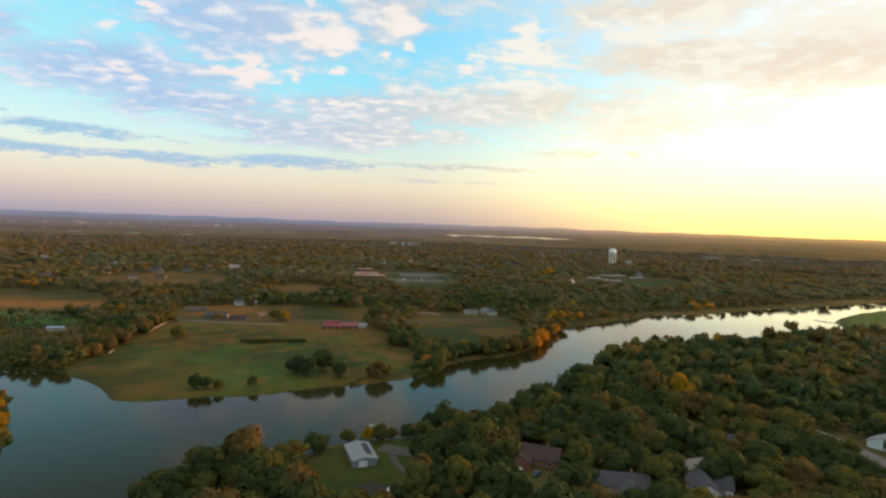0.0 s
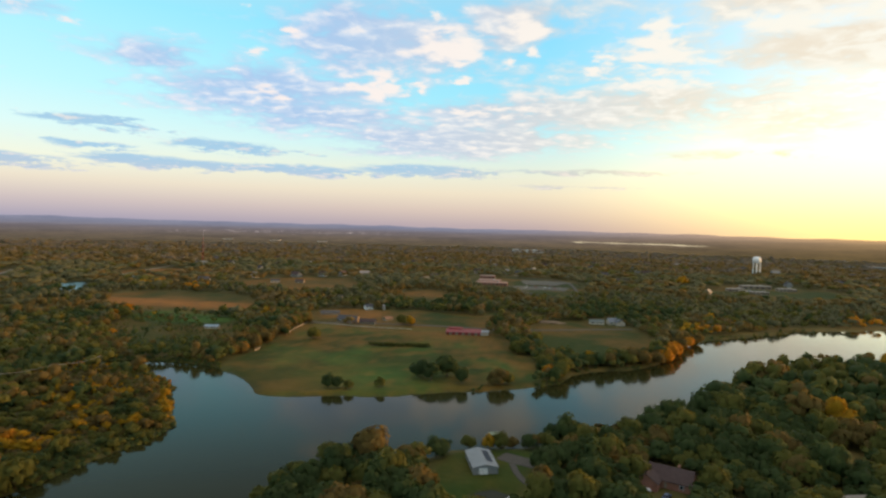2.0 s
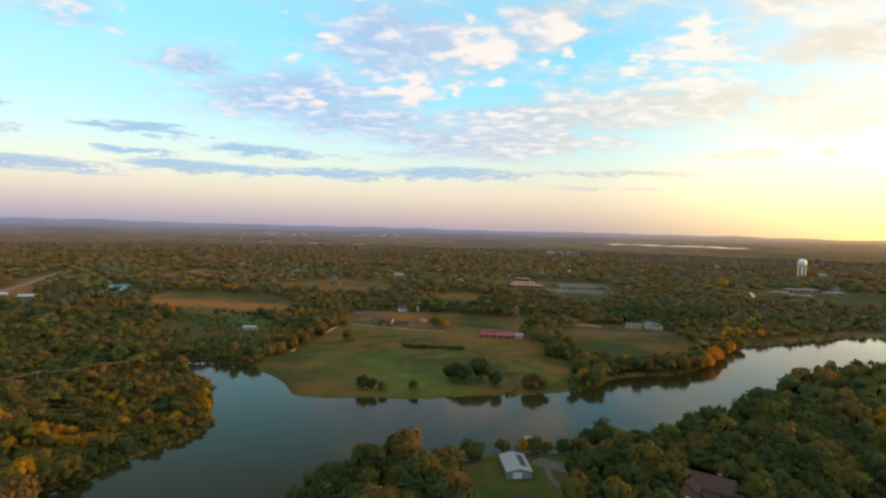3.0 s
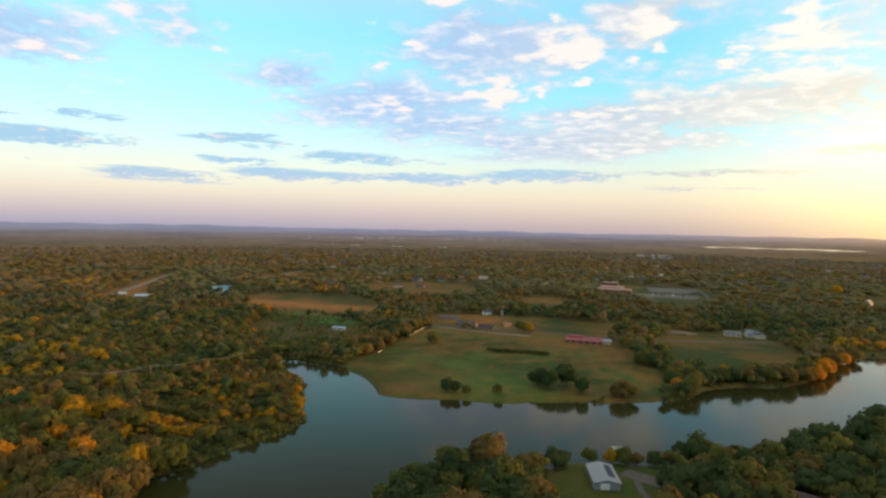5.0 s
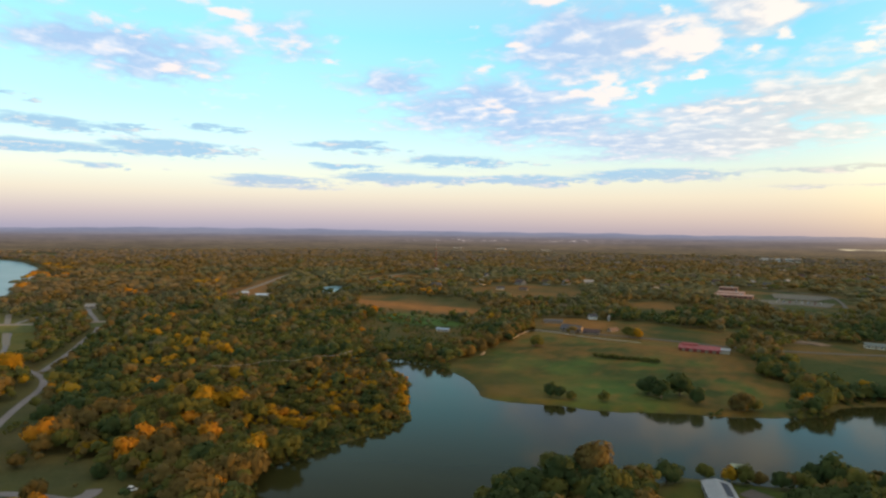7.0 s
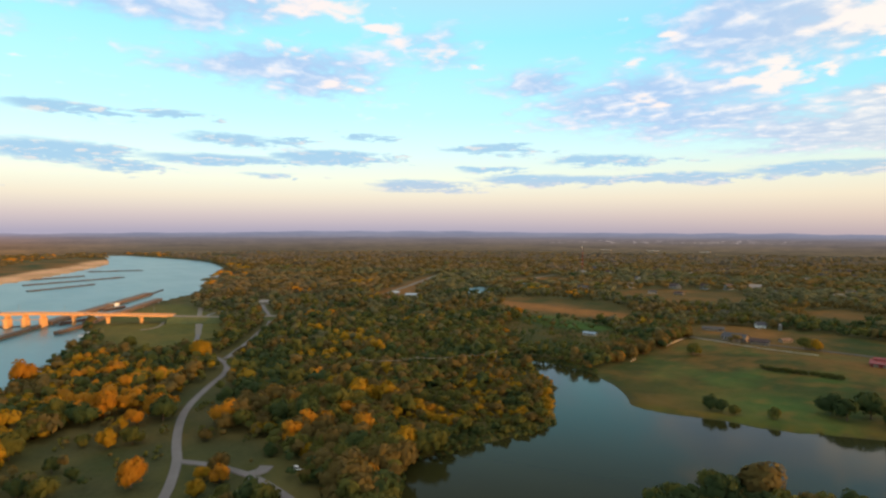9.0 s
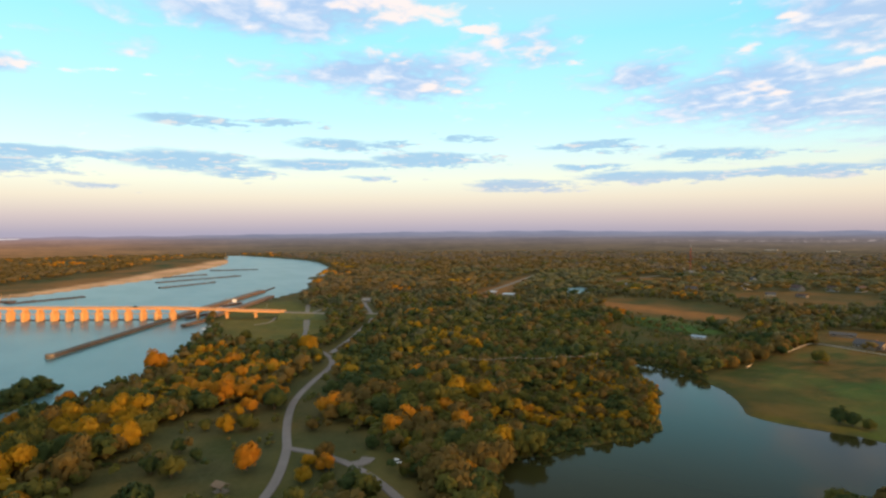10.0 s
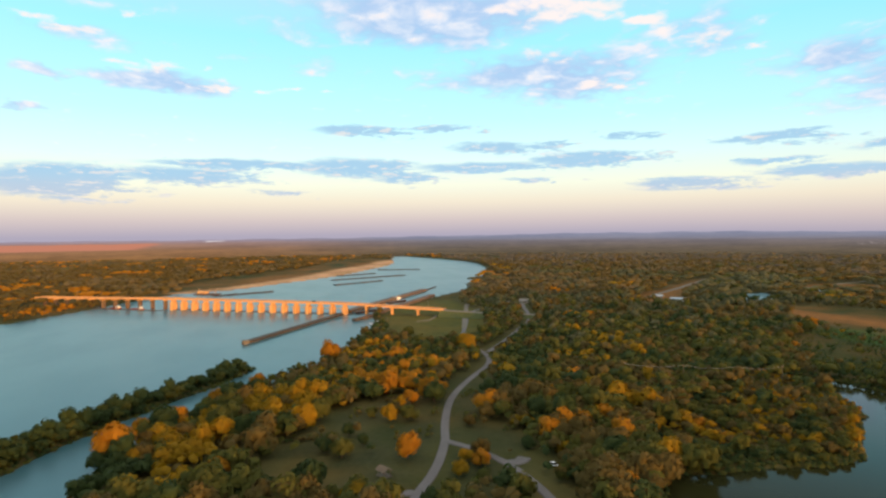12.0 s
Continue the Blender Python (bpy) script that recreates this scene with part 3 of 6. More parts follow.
# ---------------------------------------------------------------- ground, water, distance
def make_ground():
    count = 350
    u = np.linspace(-1, 1, count)
    axis = 4980 * np.sinh(5.2 * u) / np.sinh(5.2)
    gx, gy = np.meshgrid(axis - 60, axis + 150, indexing="ij")
    gx, gy = np.clip(gx, -3500, 3500) + (gx - np.clip(gx, -3500, 3500)) * 0.9, np.clip(gy, -3500, 3500) + (gy - np.clip(gy, -3500, 3500)) * 0.9
    x, y = gx.ravel(), gy.ravel()
    s = water_depth(x, y)
    z = ground_height(x, y, s)
    me = tri_mesh("ground", np.stack([x, y, z], 1), grid_tris(count, count), [GROUND], smooth=True)

    def soft(poly, width):
        return np.clip(signed(poly, x, y) / width + 0.5, 0, 1)
    grass = np.zeros(len(x))
    for poly in OPEN_LAND:
        grass = np.maximum(grass, soft(poly, 8.0))
    grass = np.maximum(grass, soft(PARK, 8.0) * np.clip(0.55 + 0.5 * wavy(x, y, 12.0, 3.0), 0.15, 0.9))
    grass = np.maximum(grass, np.clip(1.0 - np.abs(s + 4.0) / 5.0, 0, 0.4))
    grass = np.maximum(grass, 0.35 + 0.3 * wavy(x, y, 35.0, 5.0))
    grass = np.maximum(grass, soft(MARSH, 20.0) * 0.9)
    line_off = edge_distance(np.array([(-500, 548), (-477, 542), (-436, 547), (-387, 550), (-330, 556)], float), x, y, False, 60)[0]
    dry = np.maximum(soft(DRY_FIELD, 14.0) * np.clip(0.16 + 1.0 * np.exp(-(line_off / 24.0) ** 2) + 0.22 * wavy(x, y, 14.0, 2.0), 0.05, 1), soft(RED_FIELD, 60.0))
    dry = np.maximum(dry, np.maximum(soft(HIGHWAY_LAND, 20.0), soft(BEYOND_ROAD, 20)) * 0.8)
    for poly in (FAR_FIELD, TOWN_FIELD, BACK_FIELD):
        dry = np.maximum(dry, soft(poly, 20.0) * np.clip(0.35 + 0.3 * wavy(x, y, 30.0, 2.0), 0.1, 0.6))
    dry = np.maximum(dry, soft(LOCK_LAWN, 10.0) * 0.22)
    dry = np.maximum(dry, soft(SAND_FLAT, 60.0) * np.clip(0.35 + 0.5 * wavy(x, y, 50.0, 6.0), 0, 0.8))
    dry = np.maximum(dry, soft(MEADOW, 20.0) * np.clip(0.10 + 0.26 * wavy(x, y, 34.0, 8.0) + 0.45 * wavy(x, y, 5.0, 1.0) + (y - 400) / 300, 0, 0.34))
    dry = np.maximum(dry, soft(BACK_MEADOW, 20.0) * np.clip(0.2 + 0.6 * wavy(x, y, 21.0, 4.0), 0, 0.6))
    mud = np.maximum(np.clip(0.9 - np.abs(s + 0.2) / 0.9, 0, 0.7), np.where(s > 0, 1.0, 0.0))
    mud = np.maximum(mud, soft(PARK, 10.0) * np.clip(0.45 + 0.4 * wavy(x, y, 9.0, 7.0), 0.1, 0.75))
    sandy = soft(SAND_BANK, 18.0) * np.clip(0.9 + 0.6 * wavy(x, y, 32.0, 3.0), 0.4, 1)
    att = me.color_attributes.new("cover", "FLOAT_COLOR", "POINT")
    att.data.foreach_set("color", np.stack([grass, dry, mud, sandy], 1).astype(np.float32).ravel())
    lush = np.maximum(soft([(-400, 462), (-392, 500), (-336, 498), (-290, 482), (-292, 455), (-340, 448)], 14.0) * 0.95,
                      np.maximum(soft(EAST_GREEN, 20.0) * 0.8, 0.75 * np.exp(-np.hypot((x + 105) / 38, (y - 325) / 34) ** 2)))
    lush = np.maximum(lush, soft(MEADOW, 10.0) * np.clip(0.12 + 0.5 * wavy(x, y, 19.0, 11.0) + 0.2 * wavy(x, y, 7.0, 3.0), 0, 0.6))
    lush = np.maximum(lush, np.maximum(soft(LOCK_LAWN, 10.0) * 0.55, soft(SHED_LAWN, 8.0) * 0.2))
    me.attributes.new("lush", "FLOAT", "POINT").data.foreach_set("value", lush.astype(np.float32))
    ob = new("ground", me)
    return tagged(ob, "grassy and wooded lowland with dry fields and muddy shores", "ground", kind="structure")


def make_water(x0, x1, y0, y1, mat, label):
    gx, gy = np.meshgrid(np.linspace(x0, x1, 30), np.linspace(y0, y1, 30), indexing="ij")
    me = tri_mesh("water", np.stack([gx.ravel(), gy.ravel(), np.zeros(gx.size)], 1), grid_tris(30, 30), [mat], smooth=True)
    return tagged(new("water", me), label, "water", kind="structure")


def ribbon(name, points, width, mat, label, lift=0.22, category="road", kind="structure"):
    """A road as a low slab with sloping edges that follows the ground."""
    line = rounded(points, False, 3)
    steps = []
    for a, b in zip(line[:-1], line[1:]):
        m = max(1, int(np.hypot(*(b - a)) / 4))
        steps += [a + (b - a) * i / m for i in range(m)]
    line = np.array(steps + [line[-1]])
    tan = np.gradient(line, axis=0)
    tan /= np.linalg.norm(tan, axis=1, keepdims=True) + 1e-9
    side = np.stack([-tan[:, 1], tan[:, 0]], 1)
    z = ground_height(line[:, 0], line[:, 1])
    z = np.convolve(np.pad(z, 4, mode="edge"), np.ones(9) / 9, "valid") + lift
    rows = []
    for off, dz in ((-0.62, -0.6), (-0.5, 0.0), (0.0, 0.06), (0.5, 0.0), (0.62, -0.6)):
        rows.append(np.column_stack([line + side * off * width, z + dz]))
    v = np.stack(rows, 1).reshape(-1, 3)
    me = tri_mesh(name, v, grid_tris(len(line), 5)[:, ::-1], [mat])
    return tagged(new(name, me), label, category, kind=kind)


def backdrop_material():
    """The far plain, self-glowing, with the evening haze painted into its colour: browner near, paler far, warm towards
    the sunset.
    """
    def build(n):
        p = place_of(n)
        flat = n.vec("MULTIPLY", p, (1, 1, 0))
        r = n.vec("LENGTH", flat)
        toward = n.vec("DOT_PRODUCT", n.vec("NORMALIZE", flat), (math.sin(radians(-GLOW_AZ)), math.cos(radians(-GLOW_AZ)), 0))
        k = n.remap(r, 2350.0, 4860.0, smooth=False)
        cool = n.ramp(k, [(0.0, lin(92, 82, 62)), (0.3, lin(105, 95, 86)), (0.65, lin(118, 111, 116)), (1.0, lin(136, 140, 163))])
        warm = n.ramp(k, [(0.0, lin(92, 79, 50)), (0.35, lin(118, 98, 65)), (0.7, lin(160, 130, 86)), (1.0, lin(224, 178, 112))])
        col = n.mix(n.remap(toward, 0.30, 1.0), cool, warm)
        # low sunlight painted on the plain opposite the sunset
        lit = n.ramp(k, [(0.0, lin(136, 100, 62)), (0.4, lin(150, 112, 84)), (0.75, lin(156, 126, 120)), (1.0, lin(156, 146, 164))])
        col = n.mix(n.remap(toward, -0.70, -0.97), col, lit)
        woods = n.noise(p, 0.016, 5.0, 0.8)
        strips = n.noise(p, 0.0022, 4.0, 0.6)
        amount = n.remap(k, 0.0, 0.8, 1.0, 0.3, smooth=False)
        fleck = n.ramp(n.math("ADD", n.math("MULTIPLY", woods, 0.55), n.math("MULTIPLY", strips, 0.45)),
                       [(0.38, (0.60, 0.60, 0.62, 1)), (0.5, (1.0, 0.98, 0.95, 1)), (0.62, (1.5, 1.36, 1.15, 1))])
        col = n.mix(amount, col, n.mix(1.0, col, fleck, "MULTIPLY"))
        # a far lake and oxbow with the low sky's reflection painted on, a red ploughed field, the pale roofs of a far
        # town
        sep = n.add("ShaderNodeSeparateXYZ")
        n.put(sep.inputs[0], p)
        x, y = sep.outputs[0], sep.outputs[1]
        wob = n.math("MULTIPLY", n.noise(p, 0.007, 4.0, 0.65), 260.0)
        rr = n.math("ADD", r, wob)

        def between(value, a, b, soft):
            return n.math("MULTIPLY", n.remap(value, a - soft, a + soft), n.remap(value, b + soft, b - soft))
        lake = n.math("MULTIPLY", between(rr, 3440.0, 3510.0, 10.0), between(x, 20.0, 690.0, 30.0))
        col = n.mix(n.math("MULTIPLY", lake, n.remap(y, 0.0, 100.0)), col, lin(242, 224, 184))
        field = n.math("MULTIPLY", between(rr, 3550.0, 4350.0, 60.0), between(y, -2600.0, -660.0, 60.0))
        col = n.mix(n.math("MULTIPLY", field, n.remap(x, -200.0, -300.0)), col, lin(196, 128, 104))
        oxbow = n.math("MULTIPLY", between(rr, 4560.0, 4800.0, 12.0), between(y, -420.0, -300.0, 20.0))
        col = n.mix(n.math("MULTIPLY", oxbow, n.remap(x, -200.0, -300.0)), col, lin(222, 214, 216))
        town = n.math("MULTIPLY", between(rr, 3640.0, 4020.0, 40.0), between(x, -2150.0, -1050.0, 100.0))
        spark = n.math("MULTIPLY", n.remap(n.noise(p, 0.022, 3.0, 0.6), 0.60, 0.66), n.remap(y, 2000.0, 2200.0))
        col = n.mix(n.math("MULTIPLY", n.math("MULTIPLY", town, spark), 0.9), col, lin(232, 214, 210))
        # emission: the haze glows by itself, whatever the sun does
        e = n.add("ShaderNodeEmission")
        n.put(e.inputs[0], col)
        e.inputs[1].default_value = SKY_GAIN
        return e.outputs[0]
    return material("far_plain", build)


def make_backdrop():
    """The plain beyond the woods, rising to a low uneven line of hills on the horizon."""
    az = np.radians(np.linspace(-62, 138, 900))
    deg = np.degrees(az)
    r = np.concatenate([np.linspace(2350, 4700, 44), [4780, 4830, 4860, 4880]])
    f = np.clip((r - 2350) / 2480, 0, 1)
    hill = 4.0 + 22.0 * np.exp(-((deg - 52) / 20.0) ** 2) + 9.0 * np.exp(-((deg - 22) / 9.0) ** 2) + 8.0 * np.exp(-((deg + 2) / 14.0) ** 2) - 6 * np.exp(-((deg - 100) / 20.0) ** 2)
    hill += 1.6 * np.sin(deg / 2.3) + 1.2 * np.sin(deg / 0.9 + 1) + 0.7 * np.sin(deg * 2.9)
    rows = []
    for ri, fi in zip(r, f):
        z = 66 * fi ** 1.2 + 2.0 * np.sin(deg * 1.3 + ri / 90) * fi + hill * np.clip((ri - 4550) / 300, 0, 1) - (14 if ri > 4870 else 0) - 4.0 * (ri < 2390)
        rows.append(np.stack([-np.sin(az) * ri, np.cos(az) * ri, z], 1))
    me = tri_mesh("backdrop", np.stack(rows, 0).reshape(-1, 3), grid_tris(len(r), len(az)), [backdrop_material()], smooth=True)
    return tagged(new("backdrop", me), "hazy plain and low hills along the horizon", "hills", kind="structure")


make_ground()
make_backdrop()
make_water(-300, 1200, 60, 1200, WATER, "calm grey-green lake with faint ripples")
make_water(-2600, 10, -700, 58, RIVER, "wide blue-grey river ruffled by the wind")
make_water(-2600, -302, 58, 900, RIVER, "wide blue-grey river ruffled by the wind")
ribbon("road", PARK_ROAD, 3.5, ASPHALT, "pale grey asphalt park road winding between the trees")
ribbon("road", PARK_FORK, 3.3, ASPHALT, "pale grey asphalt side road through the park", 0.27)
ribbon("road", PARK_SPUR, 4.2, ASPHALT, "short grey asphalt spur in the park", 0.30)
ribbon("road", PARKING_SPUR, 5.0, ASPHALT, "small asphalt parking bay beside the side road", 0.33)
ribbon("road", CAMP_ROAD, 4.0, ASPHALT, "narrow grey asphalt lane between the trees of the camp", 0.30)
ribbon("road", HIGHWAY, 6.5, GRAVEL, "pale tan highway through dry grass")
ribbon("road", HIGHWAY_ARM, 6.0, GRAVEL, "pale tan highway curving behind the woods", 0.28)
ribbon("road", SHED_DRIVE, 7.5, TRACK, "grey gravel yard beside the shed")
ribbon("road", SHED_PATH, 2.4, TRACK, "brown dirt track from the yard to the houses")
ribbon("road", SUBURB_ROAD, 6.5, ASPHALT, "grey asphalt street between the houses", 0.30)
ribbon("road", FARM_LANE, 4.0, TRACK, "brown dirt farm lane along the meadow")

# ---------------------------------------------------------------- trees
ICO = None


def ico_template():
    bm = bmesh.new()
    bmesh.ops.create_icosphere(bm, subdivisions=1, radius=1.0)
    bm.verts.ensure_lookup_table()
    v = np.array([p.co[:] for p in bm.verts])
    t = np.array([[q.index for q in fc.verts] for fc in bm.faces])
    bm.free()
    return v, t


ICO = ico_template()


def crown_template(rng, lobes, sprays, spray_size, spread=0.62, tall=0.95, loose=0.16, core=0.9):
    """A crown of width about 2 and height about 2*tall, its foot at z=0: several uneven masses of leaves and loose sprays round them."""
    centres, radii = [], []
    for i in range(lobes):
        a, d = rng.uniform(0, 2 * np.pi), rng.uniform(0.15, 1.0) ** 0.6 * spread
        h = rng.uniform(0.45, 1.0) * tall * 1.25 * (1 - 0.30 * (d / spread) ** 2)
        if i == 0:
            d, h = 0.05, tall * 1.1
        centres.append((d * np.cos(a), d * np.sin(a), h))
        radii.append(rng.uniform(0.34, 0.52) * (1.0 if lobes > 3 else 1.2) * (0.92 if lobes > 10 else 1.0))
    centres, radii = np.array(centres), np.array(radii)
    vs, ts, ns, base = [], [], [], 0
    for c, r in zip(centres, radii):
        ns.append(ICO[0] * 0.75 + (c - (0, 0, tall * 0.75)) * 0.6)
        v = ICO[0] * (r * core) * rng.uniform(0.70, 1.2, (len(ICO[0]), 1))
        v[:, 2] *= 0.85
        vs.append(v + c)
        ts.append(ICO[1] + base)
        base += len(v)
    for _ in range(sprays):
        for _try in range(6):
            k = rng.integers(lobes)
            n = rng.normal(size=3)
            n[2] = n[2] * 0.8 + 0.35
            n /= np.linalg.norm(n)
            p = centres[k] + n * radii[k] * rng.uniform(0.85, 1.12) * (1, 1, 0.9)
            if (np.linalg.norm(centres - p, axis=1) / radii > 0.80).all():
                break
        ns.append(np.repeat((n * 0.75 + (p - (0, 0, tall * 0.75)) * 0.6)[None], 4, 0) + rng.normal(size=(1, 3)) * loose)
        n = n + rng.normal(size=3) * 0.22
        n /= np.linalg.norm(n)
        u = np.cross(n, rng.normal(size=3))
        u /= np.linalg.norm(u) + 1e-9
        w = np.cross(n, u)
        s = spray_size * rng.uniform(0.6, 1.35)
        q = np.array([p - u * s, p - w * s * 0.62 + n * s * 0.15, p + u * s * rng.uniform(0.8, 1.1), p + w * s * 0.62 + n * s * 0.15])
        vs.append(q)
        ts.append(np.array([[0, 1, 2], [0, 2, 3]]) + base)
        base += 4
    ns = np.vstack(ns) + (0, 0, 0.52)
    return np.vstack(vs), np.vstack(ts), ns / np.linalg.norm(ns, axis=1, keepdims=True)


def trunk_mesh(rng):
    """A tapered, slightly bent trunk with four limbs, 1 high to the fork."""
    vs, ts, base = [], [], 0

    def limb(path, radii):
        nonlocal base
        sides = 6
        for p, r in zip(path, radii):
            a = np.arange(sides) * 2 * np.pi / sides
            vs.append(np.stack([p[0] + np.cos(a) * r, p[1] + np.sin(a) * r, np.full(sides, p[2])], 1))
        for i in range(len(path) - 1):
            for k in range(sides):
                a, b = base + i * sides + k, base + i * sides + (k + 1) % sides
                ts.extend([(a, b, b + sides), (a, b + sides, a + sides)])
        base += sides * len(path)
    bend = rng.normal(size=2) * 0.05
    limb([(0, 0, -0.15), (bend[0] * 0.4, bend[1] * 0.4, 0.5), (bend[0], bend[1], 1.0), (bend[0] * 1.4, bend[1] * 1.4, 1.7)], [0.085, 0.06, 0.05, 0.02])
    for i in range(4):
        a = i * 1.57 + rng.uniform(-0.5, 0.5)
        h = rng.uniform(0.75, 1.05)
        limb([(bend[0] * h, bend[1] * h, h), (np.cos(a) * 0.25, np.sin(a) * 0.25, h + 0.3), (np.cos(a) * 0.55, np.sin(a) * 0.55, h + 0.75)], [0.035, 0.025, 0.010])
    return np.vstack(vs), np.array(ts)


def scatter(rng, x0, x1, y0, y1, step):
    """A loose, jittered spread of points."""
    gx, gy = np.meshgrid(np.arange(x0, x1, step), np.arange(y0, y1, step), indexing="ij")
    gx = gx + (np.arange(gx.shape[1]) % 2)[None, :] * step * 0.5
    p = np.stack([gx.ravel(), gy.ravel()], 1)
    return p + rng.uniform(-0.46, 0.46, p.shape) * step


def in_sight(p, r0, r1):
    """The stretch of land that the flight looks over."""
    r, az = np.hypot(p[:, 0], p[:, 1]), np.degrees(np.arctan2(-p[:, 0], p[:, 1]))
    return (r > r0) & (r < r1) & (az > -43) & (az < 117)


ROAD_LINES = [(PARK_ROAD, 7.5), (CAMP_ROAD, 7.0), (PARK_FORK, 6.5), (PARK_SPUR, 6.0), (PARKING_SPUR, 7.0), (HIGHWAY, 10.0), (HIGHWAY_ARM, 9.0),
              (SHED_DRIVE, 5.0), (SHED_PATH, 3.0), (SUBURB_ROAD, 10.0), (FARM_LANE, 6.0)]
# house sites kept clear: centre and radius
CLEAR = [(36, 209, 9), (35, 199, 9), (37, 190, 8), (64, 199, 12), (61, 187, 10), (93, 194, 11), (90, 184, 9), (95, 214, 7), (114, 267, 7), (111, 258, 8), (107, 248, 6), (195, 250, 8), (-580, 112, 15), (-562, 100, 11), (-620, 500, 22), (-604, 486, 14), (-585, 470, 10),
         (39, 221, 12), (245, 1010, 20), (124, 240, 7), (120, 230, 6), (170, 222, 9), (33, 597, 14), (49, 607, 14), (-20, 192, 13), (-11, 406, 5), (-288, 432, 10), (-208, 43, 9), (-196, 105, 5)]



# town houses: x, y
_rng = random.Random(5)
TOWN = []
for _i in range(110):
    _a, _r = radians(_rng.uniform(-24, 36)), _rng.uniform(900, 1700)
    _x, _y = -math.sin(_a) * _r, math.cos(_a) * _r
    if not (-190 < _x < 60 and _y < 1100 or 200 < _x < 430 and _y < 1080):
        TOWN.append((_x, _y))


def opening(p):
    """Small openings in the woods, where only low growth stands."""
    x, y = p[:, 0], p[:, 1]
    return (wavy(x, y, 23.0, 12.0) + 0.45 * wavy(x, y, 9.0, 3.0) < -0.52) & (x < -100)


def wood_mask(p, margin=4.0):
    """Where trees stand: on land, off the roads, outside the open land and the house sites."""
    x, y = p[:, 0], p[:, 1]
    ok = water_depth(x, y) < np.where((x < -150) & (y < 60), -5.0, np.where((x > 100) & (y > 500), -14.0, np.where((x > 0) & (y > 340), -2.2, -0.6)))
    for poly in OPEN_LAND:
        ok &= signed(poly, x, y) < -1.0
    for line, width in ROAD_LINES:
        ok &= edge_distance(rounded(line, False, 1), x, y, False, 60)[0] > width
    for cx, cy, cr in CLEAR:
        ok &= np.hypot(x - cx, y - cy) > cr
    inside_park = signed(PARK, x, y) > 0
    ok &= ~inside_park | (np.sin(x * 12.9898 + y * 78.233) * 43758.5453 % 1 < 0.03)
    inside_marsh = signed(MARSH, x, y) > 0
    ok &= ~inside_marsh | (np.sin(x * 2.9898 + y * 8.233) * 43758.5453 % 1 < 0.07)
    return ok


# groves of one look: x, y, radius, mix
RIVER_GROVES = [
    (-346, 62, 26, "orange"), (-318, 73, 14, "orange"), (-402, 88, 20, "orange"), (-437, 86, 17, "orange"), (-368, 103, 14, "orange"), (-445, 57, 10, "green"), (-302, 10, 23, "gold"), (-279, -18, 11, "gold"), (-247, -24, 20, "gold"),
    (-225, -54, 20, "green"), (-205, -6, 14, "olive"), (-369, 17, 9, "green"), (-401, 32, 10, "green"), (-411, 46, 8, "orange"), (-214, -33, 9, "gold"), (-330, -14, 10, "green"),
    (-520, 95, 26, "green"), (-820, 225, 22, "orange"), (-960, 330, 30, "orange"), (-1120, 440, 40, "orange"),
]
CAPE_GROVES = [
    (-450, 193, 28, "green"), (-366, 178, 28, "green"), (-302, 142, 24, "green"), (-229, 98, 9, "green"), (-215, 106, 7, "green"), (-221, 120, 9, "rust"), (-353, 213, 12, "gold"),
    (-381, 248, 16, "gold"), (-330, 214, 9, "gold"), (-245, 174, 11, "gold"), (-215, 133, 15, "rust"), (-194, 148, 9, "olive"), (-191, 103, 9, "green"), (-175, 120, 9, "rust"),
    (-280, 195, 12, "olive"), (-254, 163, 7, "orange"), (-328, 193, 15, "rust"), (-307, 179, 6, "orange"), (-161, 118, 6, "rust"), (-262, 140, 16, "rust"),
]
NORTH_GROVES = [
    (-395, 294, 12, "orange"), (-439, 354, 12, "orange"), (-332, 272, 19, "rust"), (-337, 394, 18, "orange"), (-428, 419, 36, "green"), (-528, 304, 16, "orange"), (-411, 262, 16, "gold"),
    (-622, 428, 15, "gold"), (-774, 415, 18, "orange"), (-485, 331, 16, "green"), (-565, 360, 26, "olive"), (85, 452, 14, "orange"), (112, 505, 16, "rust"), (-560, 690, 24, "gold"), (-470, 668, 26, "rust"),
    (-140, 640, 60, "green"), (-60, 600, 26, "green"), (-590, 560, 26, "green"), (60, 640, 60, "green"), (42, 254, 6, "olive"), (30, 281, 8, "olive"), (160, 256, 8, "olive"), (118, 560, 18, "orange"), (300, 668, 20, "orange"),
]
MIXES = {"green": (0, 0, 0, 1), "olive": (1, 1, 0, 4), "gold": (2, 2, 1, 2), "orange": (3, 3, 2, 3), "rust": (4, 4, 3, 1)}


def pick(u, *steps):
    """The kind whose upper bound u falls under: pairs of bound and kind."""
    out = np.full(u.shape, steps[-1][1])
    for bound, kind in reversed(steps):
        out = np.where(u < bound, kind, out)
    return out


